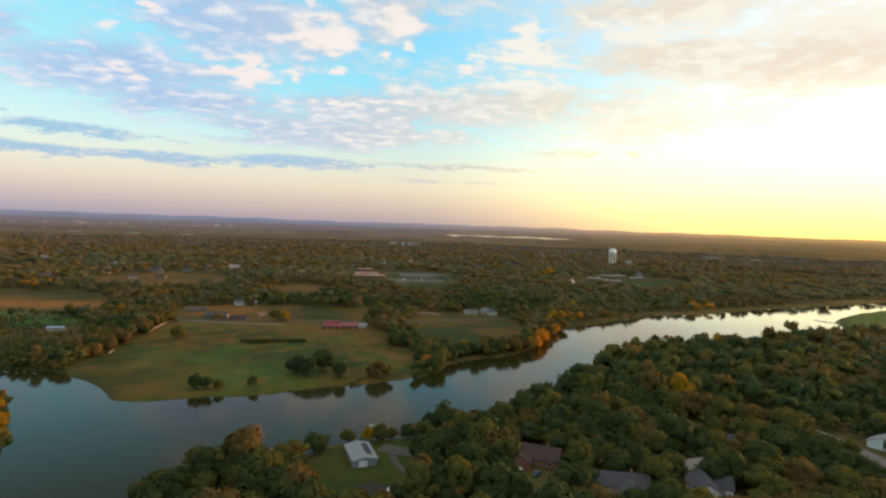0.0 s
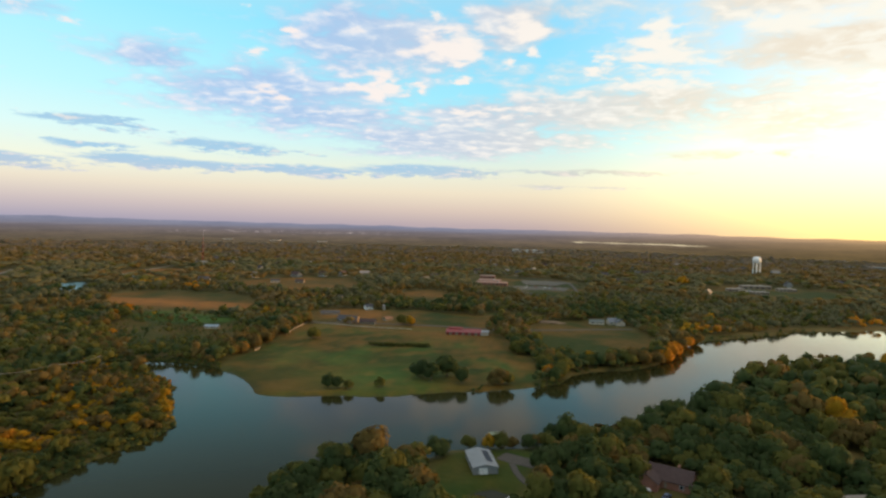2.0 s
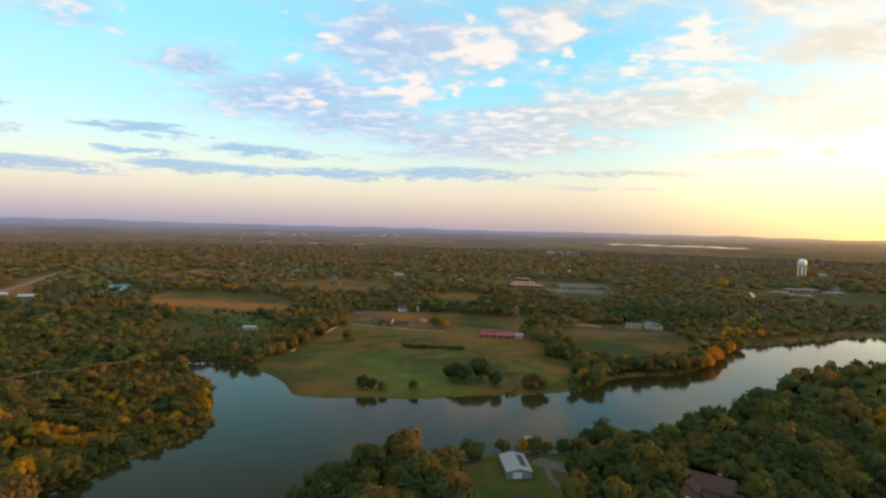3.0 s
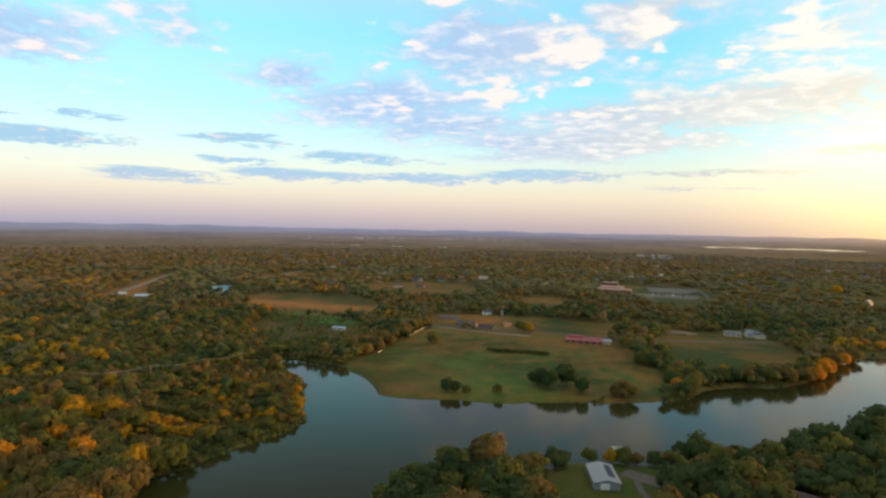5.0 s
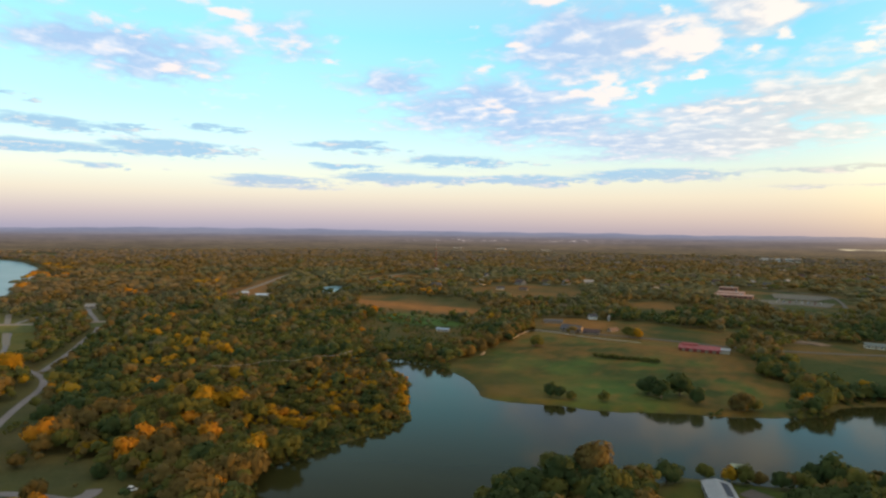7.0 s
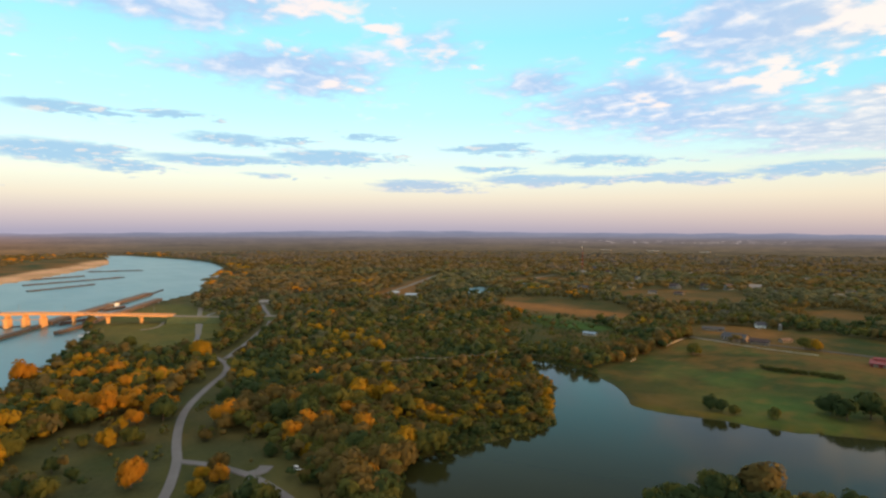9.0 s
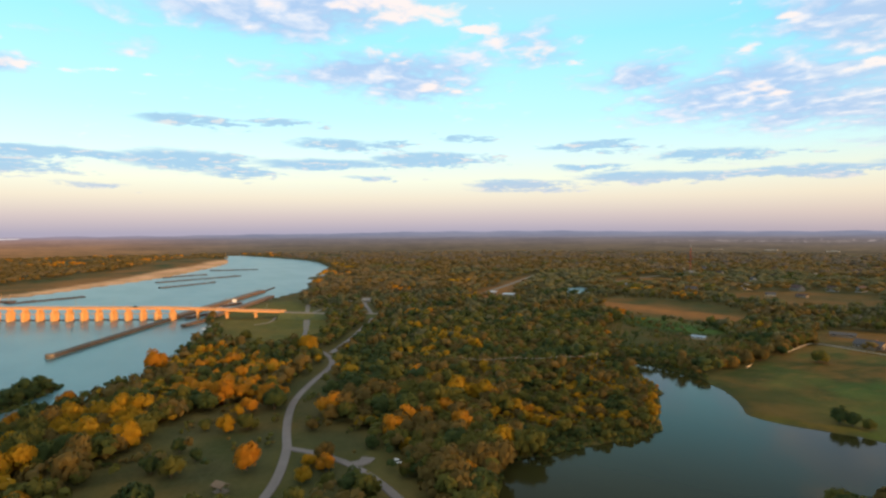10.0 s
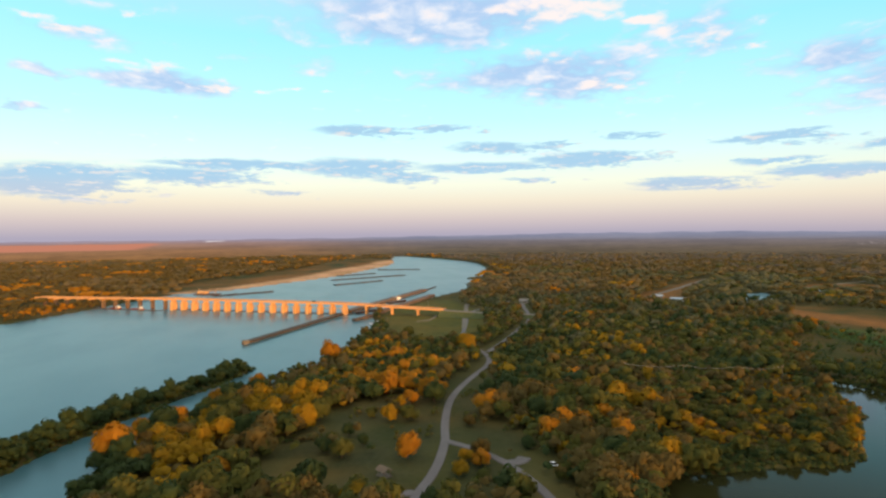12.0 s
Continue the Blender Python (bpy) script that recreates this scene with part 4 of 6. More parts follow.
def tree_kind(p, rng):
    """Which autumn colour each tree has, by the part of the woods it stands in; far ones have haze mixed into it."""
    x, y = p[:, 0], p[:, 1]
    r = np.hypot(x, y)
    near = 0.5 + 0.5 * (0.65 * wavy(x, y, 20.0, 6.0) + 0.6 * wavy(x, y, 7.0, 2.0))
    wide = 0.5 + 0.5 * (0.7 * wavy(x, y, 75.0, 6.0) + 0.5 * wavy(x, y, 24.0, 2.0))
    own = np.where(r > 650, 0.22, 0.26)
    u = own * rng.uniform(size=len(p)) + (1 - own) * np.where(r > 650, wide, near)
    kind = pick(u, (0.30, 0), (0.48, 1), (0.68, 4), (0.76, 1), (0.88, 2), (9, 3))
    kind = np.where((y > 470) & (x > -350), pick(u, (0.30, 0), (0.54, 1), (0.84, 4), (0.94, 5), (9, 2)), kind)
    kind = np.where((y < 440) & (x > -110), pick(u, (0.52, 0), (0.66, 1), (9, 4)), kind)
    kind = np.where((x < -230) & (y > 215) & (r < 650), pick(u, (0.36, 0), (0.58, 1), (0.86, 4), (0.94, 2), (9, 3)), kind)
    # paler kinds with distance: haze painted through the leaf colours
    kind = np.where(r > 650, pick(u, (0.32, 0), (0.56, 1), (0.78, 4), (0.92, 5), (9, 2)), kind)
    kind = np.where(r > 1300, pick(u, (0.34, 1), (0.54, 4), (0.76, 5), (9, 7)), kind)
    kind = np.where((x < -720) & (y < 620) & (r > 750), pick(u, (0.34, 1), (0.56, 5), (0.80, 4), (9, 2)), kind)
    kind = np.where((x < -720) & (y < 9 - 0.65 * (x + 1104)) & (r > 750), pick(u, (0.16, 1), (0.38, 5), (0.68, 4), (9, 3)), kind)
    # more and more far trees swap to the haze-tinted leaves
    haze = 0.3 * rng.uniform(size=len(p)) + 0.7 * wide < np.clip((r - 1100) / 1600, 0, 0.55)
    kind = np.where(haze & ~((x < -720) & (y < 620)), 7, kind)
    hazed = (kind < 2) & (rng.uniform(size=len(p)) < np.clip((r - 420) / 500, 0, 0.85))
    kind = np.where(hazed, 6, kind)
    isle = edge_distance(rounded(ISLAND, False, 1), x, y, False, 60)[0] < 16
    kind = np.where(isle, np.where(u < 0.6, 0, 1), kind)
    chance, which = rng.uniform(size=len(p)), rng.integers(4, size=len(p))
    for gx, gy, gr, mix in RIVER_GROVES + CAPE_GROVES + NORTH_GROVES:
        inside = (np.hypot(x - gx, y - gy) < gr * (1 + 0.25 * wavy(x, y, 5.0, gx))) & (chance < 0.9)
        kind = np.where(inside, np.array(MIXES[mix])[which], kind)
    return kind


def tree_size(p, rng):
    x, y = p[:, 0], p[:, 1]
    size = 3.4 + 3.6 * rng.uniform(size=len(p)) ** 1.3 + 0.8 * wavy(x, y, 17.0, 7.0)
    low = np.clip(1 - np.hypot((x + 205) / 60, (y - 235) / 95), 0, 1)       # young growth on the cape
    size = np.where(signed(MARSH, x, y) > -8, size * 0.45, size)
    size = np.where((x > 60) & (y > 300) & (y < 520) & (x > 0.55 * y - 130), size * 1.3, size)     # tall trees on the wooded south bank
    return size * (1 - 0.5 * np.clip(low * 1.6, 0, 1))


def woods(name, rng, p, kind, size, templates, label, mats=None, low=0.85, high=1.4, sink=0.0):
    """Many trees in one mesh."""
    z = np.maximum(ground_height(p[:, 0], p[:, 1]), 0.0)
    vs, ts, ms, ns, base = [], [], [], [], 0
    which = rng.integers(len(templates), size=len(p))
    turn = rng.uniform(0, 2 * np.pi, len(p))
    tall = rng.uniform(low, high, len(p))
    for k, (tv, tt, tn) in enumerate(templates):
        sel = np.where(which == k)[0]
        if not len(sel):
            continue
        c, s = np.cos(turn[sel])[:, None], np.sin(turn[sel])[:, None]
        sx, sz = size[sel][:, None], (size[sel] * tall[sel])[:, None]
        vx = (tv[:, 0] * c - tv[:, 1] * s) * sx + p[sel, 0][:, None]
        vy = (tv[:, 0] * s + tv[:, 1] * c) * sx + p[sel, 1][:, None]
        vz = tv[:, 2] * sz + z[sel][:, None] + (0.25 - sink) * sx
        vs.append(np.stack([vx, vy, vz], -1).reshape(-1, 3))
        ts.append((tt[None] + (np.arange(len(sel)) * len(tv))[:, None, None] + base).reshape(-1, 3))
        ns.append(np.stack([tn[:, 0] * c - tn[:, 1] * s, tn[:, 0] * s + tn[:, 1] * c, np.broadcast_to(tn[:, 2], (len(sel), len(tn)))], -1).reshape(-1, 3))
        ms.append(np.repeat(kind[sel], len(tt)))
        base += len(sel) * len(tv)
    me = tri_mesh(name, np.vstack(vs), np.vstack(ts), mats or LEAF, np.concatenate(ms), True, np.vstack(ns))
    return tagged(new(name, me), label, "woods", kind="stuff")


TREE_RNG = np.random.default_rng(11)
NEAR_CROWNS = [crown_template(TREE_RNG, 15, 520, 0.105, 0.68, 0.95, 0.16, 0.84) for _ in range(7)]
BUSH_CROWNS = [crown_template(TREE_RNG, 11, 250, 0.14, 0.68, 0.88, 0.16, 0.84) for _ in range(7)]
MID_CROWNS = [crown_template(TREE_RNG, 5, 22, 0.24, 0.62, 0.9, 0.12, 0.95) for _ in range(8)]
FAR_CROWNS = [crown_template(TREE_RNG, 2, 4, 0.40, 0.5, 0.75) for _ in range(8)]
LOW_CROWNS = [crown_template(TREE_RNG, 1, 6, 0.40, 0.3, 0.75) for _ in range(8)]
FAR_LUMPS = [crown_template(TREE_RNG, 2, 0, 0.5, 0.75, 0.5) for _ in range(8)]
TRUNKS = []
for _k in range(3):
    _v, _t = trunk_mesh(TREE_RNG)
    TRUNKS.append(tri_mesh("trunk", _v, _t, [BARK], smooth=True))
CROWN_MESHES = {}
KIND_WORDS = ["dark green", "olive green", "golden yellow", "bright orange", "rusty brown", "tawny brown", "pale olive", "grey-brown"]


def tree(x, y, size, kind, variant, turn, tall=1.0, where="at the edge of the woods", group="trees in the park and on the shores"):
    """One broadleaf tree: a trunk with limbs, and a crown of leaf masses."""
    root = new("tree")
    z = float(ground_height(np.array([x]), np.array([y]))[0])
    root.matrix_world = pose(x, y, z, 0, 0, turn)
    key = (kind, variant % len(NEAR_CROWNS))
    if key not in CROWN_MESHES:
        v, t, nn = NEAR_CROWNS[key[1]]
        CROWN_MESHES[key] = tri_mesh("crown", v, t, [LEAF[kind]], None, True, nn)
    trunk = new("trunk", TRUNKS[variant % 3])
    crown = new("crown", CROWN_MESHES[key])
    for part_ob in (trunk, crown):
        part_ob.parent = root
    trunk.scale = (size * 0.62, size * 0.62, size * 0.50 * tall)
    crown.location, crown.scale = (0, 0, size * 0.02), (size, size, size * tall)
    return tagged(root, f"{KIND_WORDS[kind]} broadleaf tree {where}", "tree", group)


# single trees that stand free: x, y, crown radius, kind
MEADOW_TREES = [
    (-192, 421, 6.0, 1), (-83, 335, 6.5, 0), (-68, 342, 8.0, 0), (-75, 330, 6.0, 0), (-57, 330, 5.0, 0), (-36, 333, 6.5, 4), (-31, 335, 4.5, 1),
    (-99, 307, 3.4, 1), (-126, 299, 4.2, 0), (-121, 299, 3.6, 0), (-115, 300, 3.2, 1), (-145, 508, 6.0, 1), (-139, 512, 5.0, 2), (185, 1029, 9.5, 2), (128, 305, 8, 2), (156, 258, 8, 1),
    (17, 395, 5.0, 1), (30, 401, 5.4, 4), (42, 407, 5.2, 1), (53, 414, 6.0, 4), (63, 424, 6.0, 4), (70, 434, 6.4, 3), (76, 448, 6.8, 3), (82, 463, 6.4, 3), (89, 480, 6.0, 4), (97, 497, 6.0, 3), (107, 514, 5.6, 4),
]
SHED_TREES = [
    (-36, 233, 3.6, 1), (-28, 235, 3.4, 2), (-23, 236, 3.6, 1), (-19, 241, 3.6, 4), (-12, 240, 3.9, 0), (-2, 249, 5.0, 0), (8, 256, 4.8, 0), (14, 254, 3.8, 0),
    (-57, 214, 3.6, 0), (-47, 221, 5.0, 0), (-70, 207, 8.6, 4), (-82, 198, 6.0, 1), (-75, 190, 7.0, 0), (-64, 196, 6.5, 0), (-55, 198, 6.0, 0), (-84, 182, 5.5, 1),
    (-62, 184, 6.0, 1), (-50, 190, 5.0, 0), (-4, 217, 6.4, 0), (5, 226, 6.4, 0), (13, 233, 6.6, 0), (21, 242, 6.4, 0), (12, 222, 6.8, 0),
]
PARK_TREES = [
    (-264, 106, 7.6, 3), (-250, 91, 3.4, 4), (-242, 111, 3.4, 2), (-221, 55, 5.8, 3), (-214, 83, 4.2, 4), (-212, 76, 3.4, 2), (-205, 80, 4.2, 3), (-200, 70, 3.4, 2),
    (-257, -56, 9.0, 3), (-281, -51, 5.4, 3), (-249, -60, 5.0, 0), (-322, -22, 6.0, 3), (-350, -3, 5.6, 3), (-287, -37, 6.0, 3), (-411, 44, 7.5, 3), (-428, 148, 7.5, 2), (-413, 145, 8.5, 2), (-422, 141, 6.5, 1), (-492, 120, 5, 1),
    (-267, 57, 4.2, 2), (-266, 66, 5.0, 1), (-229, 30, 5.0, 1), (-236, 24, 4.0, 0),
]
WOODLAND_TREES = [
    (-198, 16, 7.0, 0), (-297, 84, 6.0, 3), (-304, 92, 5.2, 3), (-290, 73, 4.6, 3), (-285, 66, 3.8, 2), (-276, 62, 3.2, 4), (-222, -15, 4.8, 3), (-209, -15, 3.6, 3), (-257, 163, 5.2, 3),
    (-217, 105, 3.2, 0), (-205, 115, 3.4, 2), (-184, 104, 3.6, 1), (-180, 86, 3.6, 1), (-193, 76, 3.0, 1), (-240, 40, 3.0, 0), (-252, 36, 3.4, 0), (-246, 28, 2.8, 1), (-275, 50, 3.2, 1),
]
FREE_TREES = MEADOW_TREES + SHED_TREES + PARK_TREES + WOODLAND_TREES
HEDGES = [((-98, 421), (-142, 414), 24, 2.4), ((-38, 470), (-30, 420), 8, 4.6), ((-34, 440), (-6, 385), 14, 5.0), ((-14, 380), (-2, 356), 7, 5.4),
          ((-76, 560), (-37, 487), 9, 4.8), ((-232, 500), (-216, 352), 20, 5.4), ((-240, 470), (-222, 345), 16, 5.0), ((0, 398), (50, 424), 12, 4.2),
          ((22, 408), (75, 455), 14, 4.4), ((-412, 478), (-372, 408), 11, 4.8), ((-372, 408), (-318, 345), 9, 4.4)]
_n = 0
for _x, _y, _r, _k in FREE_TREES:
    tree(_x, _y, _r, _k, _n, _n * 67 % 360, 1.05 + 0.07 * (_n % 5), "standing free on grass", "free-standing trees")
    _n += 1
for (_ax, _ay), (_bx, _by), _m, _r in HEDGES:
    for _i in range(_m):
        _f = (_i + 0.5) / _m
        _j = TREE_RNG.normal(size=2) * (3.0 if _r > 2.5 else 0.7)
        _k = int(TREE_RNG.choice([0, 1, 3, 4, 2], p=[0.14, 0.22, 0.08, 0.52, 0.04] if _ax < -150 else [0.42, 0.34, 0.02, 0.18, 0.04])) if _r > 2.5 else 1
        tree(_ax + (_bx - _ax) * _f + _j[0], _ay + (_by - _ay) * _f + _j[1], _r * TREE_RNG.uniform(0.75, 1.2), _k, _n, _n * 67 % 360,
             1.15 if _r > 2.5 else 0.8, "in a hedgerow beside the meadow", "hedgerow trees")
        _n += 1

# woods near the flight: the front ranks are single trees, the rest one mesh
_p = scatter(TREE_RNG, -420, 300, -160, 420, 6.3)
_p = _p[in_sight(_p, 150, 330)]
_p = _p[wood_mask(_p)]
_p = _p[~opening(_p) | (TREE_RNG.uniform(size=len(_p)) < 0.12)]
_p = _p[(signed(SCRUB, _p[:, 0], _p[:, 1]) < 0) | (TREE_RNG.uniform(size=len(_p)) < 0.07)]
_p = _p[(wavy(_p[:, 0], _p[:, 1], 7.0, 2.0) + TREE_RNG.uniform(-0.6, 0.6, len(_p)) > -0.75)]
_free = np.array([q[:3] for q in FREE_TREES])
_p = _p[(np.hypot(_p[:, :1] - _free[:, 0], _p[:, 1:] - _free[:, 1]) > _free[:, 2] * 0.9).all(1)]
_k, _s = tree_kind(_p, TREE_RNG), tree_size(_p, TREE_RNG)
_front = ((_p[:, 0] > -320) & (_p[:, 0] < -180) & (_p[:, 1] < 110) & (_p[:, 1] > -60)) | ((_p[:, 1] < 232) & (_p[:, 0] > -100))
_front &= TREE_RNG.uniform(size=len(_p)) < 0.55
_idx = np.where(_front)[0][:125]
_front[:] = False
_front[_idx] = True
for _i in _idx:
    tree(_p[_i, 0], _p[_i, 1], _s[_i], int(_k[_i]), _n, _n * 67 % 360, TREE_RNG.uniform(1.0, 1.45))
    _n += 1
woods("woods", TREE_RNG, _p[~_front], _k[~_front], _s[~_front], BUSH_CROWNS, "mixed autumn woods on the shores of the lake")

_p = scatter(TREE_RNG, -900, 700, -420, 900, 8.8)
_p = _p[in_sight(_p, 330, 880)]
_p = _p[wood_mask(_p)]
_p = _p[~opening(_p) | (TREE_RNG.uniform(size=len(_p)) < 0.2)]
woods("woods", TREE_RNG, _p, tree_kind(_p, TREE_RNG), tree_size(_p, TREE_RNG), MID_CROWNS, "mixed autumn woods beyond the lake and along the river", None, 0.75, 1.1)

# undergrowth and young trees between the tall ones
_p = scatter(TREE_RNG, -700, 520, -300, 640, 5.6)
_p = _p[in_sight(_p, 150, 640)]
_p = _p[wood_mask(_p)]
_p = _p[signed(SCRUB, _p[:, 0], _p[:, 1]) < 0]
_k = tree_kind(_p + 6.0, TREE_RNG)
woods("undergrowth", TREE_RNG, _p, np.where(_k == 3, 1, _k), TREE_RNG.uniform(3.0, 5.0, len(_p)), LOW_CROWNS, "olive and brown undergrowth and young trees in the woods", None, 0.7, 1.1)

_p = scatter(TREE_RNG, -335, -178, -15, 130, 3.6)
_p = _p[(signed(PARK, _p[:, 0], _p[:, 1]) > -2) & (wavy(_p[:, 0], _p[:, 1], 8.0, 6.0) > 0.42)]
for _line, _w in ROAD_LINES[:5]:
    _p = _p[edge_distance(rounded(_line, False, 1), _p[:, 0], _p[:, 1], False, 60)[0] > 4.5]
_p = _p[np.hypot(_p[:, 0] + 208, _p[:, 1] - 43) > 7]
_k = tree_kind(_p, TREE_RNG)
woods("undergrowth", TREE_RNG, _p, np.where(_k == 3, 4, np.where(_k == 2, 1, _k)), TREE_RNG.uniform(0.9, 2.1, len(_p)), FAR_CROWNS, "brown and olive shrubs between the park trees", None, 0.7, 1.0)

# scrub of young willows and bushes of many sizes on the cape
def cape_kind(p, rng):
    x, y = p[:, 0], p[:, 1]
    shore = np.clip(1 + water_depth(x, y) / 22, 0, 1)
    u = 0.25 * rng.uniform(size=len(p)) + 0.75 * (0.5 + 0.5 * wavy(x, y, 13.0, 5.0)) - 0.25 * shore * (y < 215) + 0.22 * shore * (y > 225)
    return np.where(u < 0.24, 0, np.where(u < 0.52, 1, np.where(u < 0.62, 4, np.where(u < 0.78, 2, np.where(u < 0.88, 4, 3)))))


_p = scatter(TREE_RNG, -310, -150, 145, 325, 3.0)
_p = _p[(signed(SCRUB, _p[:, 0], _p[:, 1]) > -3) & (water_depth(_p[:, 0], _p[:, 1]) < 0.2)]
woods("scrub", TREE_RNG, _p, cape_kind(_p, TREE_RNG), TREE_RNG.uniform(1.2, 2.2, len(_p)) * np.where(_p[:, 1] > 262, 0.75, 1.0), FAR_CROWNS, "thick olive and golden scrub on the cape", None, 0.68, 1.0, 0.6)
_p = scatter(TREE_RNG, -310, -150, 145, 325, 4.3)
_p = _p[(signed(SCRUB, _p[:, 0], _p[:, 1]) > -3) & (water_depth(_p[:, 0], _p[:, 1]) < -0.5)]
_p = _p[TREE_RNG.uniform(size=len(_p)) < 0.75]
_s = 1.5 + 2.0 * TREE_RNG.uniform(size=len(_p)) ** 1.8 + 0.6 * wavy(_p[:, 0], _p[:, 1], 11.0, 3.0)
woods("scrub", TREE_RNG, _p, cape_kind(_p, TREE_RNG), np.where(_p[:, 1] > 258, np.minimum(_s, 1.3), _s), BUSH_CROWNS, "young willows and bushes turning gold on the cape", None, 0.75, 1.2)
_p = scatter(TREE_RNG, -430, -235, 325, 505, 3.4)
_p = _p[(signed(MARSH, _p[:, 0], _p[:, 1]) > 1) & (water_depth(_p[:, 0], _p[:, 1]) < -0.5) & (np.hypot(_p[:, 0] + 288, _p[:, 1] - 432) > 13)]
_p = _p[TREE_RNG.uniform(size=len(_p)) < np.where(_p[:, 1] < 385, 0.9, 0.50) + 0.6 * wavy(_p[:, 0], _p[:, 1], 14.0, 2.0)]
_k = np.where(TREE_RNG.uniform(size=len(_p)) + 0.4 * wavy(_p[:, 0], _p[:, 1], 16.0, 5.0) < 0.55, 0, 1)
woods("scrub", TREE_RNG, _p, _k, TREE_RNG.uniform(0.9, 1.7, len(_p)) * np.where(_p[:, 1] < 385, 1.3, 1.0), FAR_CROWNS, "low dark green scrub on the wet ground behind the cape", None, 0.6, 0.9)

# trees on the narrow island
_p = scatter(TREE_RNG, -420, -140, -160, 10, 5.2)
_p = _p[edge_distance(rounded(ISLAND, False, 2), _p[:, 0], _p[:, 1], False, 60)[0] < 6.0]
woods("island_trees", TREE_RNG, _p, np.where(TREE_RNG.uniform(size=len(_p)) < 0.7, 0, 1), TREE_RNG.uniform(2.8, 4.4, len(_p)), BUSH_CROWNS, "dark green trees along the narrow island", None, 0.7, 1.15)

# low bushes and reeds along the water's edge
_p = scatter(TREE_RNG, -420, 430, -160, 620, 2.6)
_p = _p[in_sight(_p, 120, 700)]
_d = water_depth(_p[:, 0], _p[:, 1])
_north = (_p[:, 0] > 0) & (_p[:, 1] > 340)
_p = _p[(_d > -6.5) & (_d < np.where(_north, -0.3, 0.7)) & (~_north | (TREE_RNG.uniform(size=len(_p)) < 0.45))]
_p = _p[(signed(MEADOW, _p[:, 0], _p[:, 1]) < np.where(wavy(_p[:, 0], _p[:, 1], 9.0, 4.0) + TREE_RNG.uniform(-0.5, 0.5, len(_p)) > 0.95, 99, -2)) & (signed(SHED_LAWN, _p[:, 0], _p[:, 1]) < -6) & (TREE_RNG.uniform(size=len(_p)) < 0.97)]
woods("shore_bushes", TREE_RNG, _p, np.where(TREE_RNG.uniform(size=len(_p)) < 0.5, 1, 0),
      TREE_RNG.uniform(1.3, 2.5, len(_p)), FAR_CROWNS, "low olive bushes and reeds along the water's edge", None, 0.7, 1.0, 0.65)

_p = scatter(TREE_RNG, -2000, 1500, -1000, 2000, 16.5)
_p = _p[in_sight(_p, 880, 1900)]
_p = _p[(np.hypot(_p[:, :1] - np.array([h[0] for h in TOWN]), _p[:, 1:] - np.array([h[1] for h in TOWN])) > 17).all(1)]
_p = _p[wood_mask(_p)]
_p = _p[wavy(_p[:, 0], _p[:, 1], 70.0, 9.0) > -0.72]
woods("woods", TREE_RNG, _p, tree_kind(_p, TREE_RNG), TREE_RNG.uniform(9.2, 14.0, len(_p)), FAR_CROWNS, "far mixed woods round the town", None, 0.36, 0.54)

_p = scatter(TREE_RNG, -2500, 1900, -1400, 2500, 24.0)
_p = _p[in_sight(_p, 1900, 2440)]
_p = _p[wood_mask(_p)]
_p = _p[wavy(_p[:, 0], _p[:, 1], 110.0, 4.0) > -0.5]
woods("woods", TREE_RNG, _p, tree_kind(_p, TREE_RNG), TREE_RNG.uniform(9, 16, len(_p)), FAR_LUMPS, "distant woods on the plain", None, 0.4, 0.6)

# ---------------------------------------------------------------- things
def height_at(x, y):
    return float(ground_height(np.array([float(x)]), np.array([float(y)]))[0])


def part(name, bm, mat, parent, label=""):
    """Links a bmesh as one mesh object under a thing or a part."""
    me = bpy.data.meshes.new(name)
    bmesh.ops.recalc_face_normals(bm, faces=bm.faces)
    bm.to_mesh(me)
    bm.free()
    me.materials.append(mat)
    ob = new(name, me)
    ob.parent = parent
    if label:
        tagged(ob, label)
    return ob


def thing(name, x, y, turn, label, category, group="", z=None):
    root = new(name)
    root.matrix_world = pose(x, y, height_at(x, y) if z is None else z, 0, 0, turn)
    return tagged(root, label, category, group)


def box(bm, cx, cy, z0, sx, sy, sz, bevel=0.0):
    """A box on its foot at z0, with softened edges if wanted."""
    got = bmesh.ops.create_cube(bm, size=1.0, matrix=Matrix.Translation((cx, cy, z0 + sz / 2)) @ Matrix.Diagonal((sx, sy, sz, 1)))
    if bevel:
        edges = {e for v in got["verts"] for e in v.link_edges}
        bmesh.ops.bevel(bm, geom=list(edges), offset=bevel, segments=1, affect="EDGES")
    return bm


def boxed(*args, bevel=0.0):
    return box(bmesh.new(), *args, bevel=bevel)


def rod(bm, a, b, r, sides=8, r2=None):
    a, b = Vector(a), Vector(b)
    m = Matrix.Translation((a + b) / 2) @ (b - a).to_track_quat("Z", "Y").to_matrix().to_4x4()
    bmesh.ops.create_cone(bm, cap_ends=True, segments=sides, radius1=r, radius2=r if r2 is None else r2, depth=(b - a).length, matrix=m)
    return bm


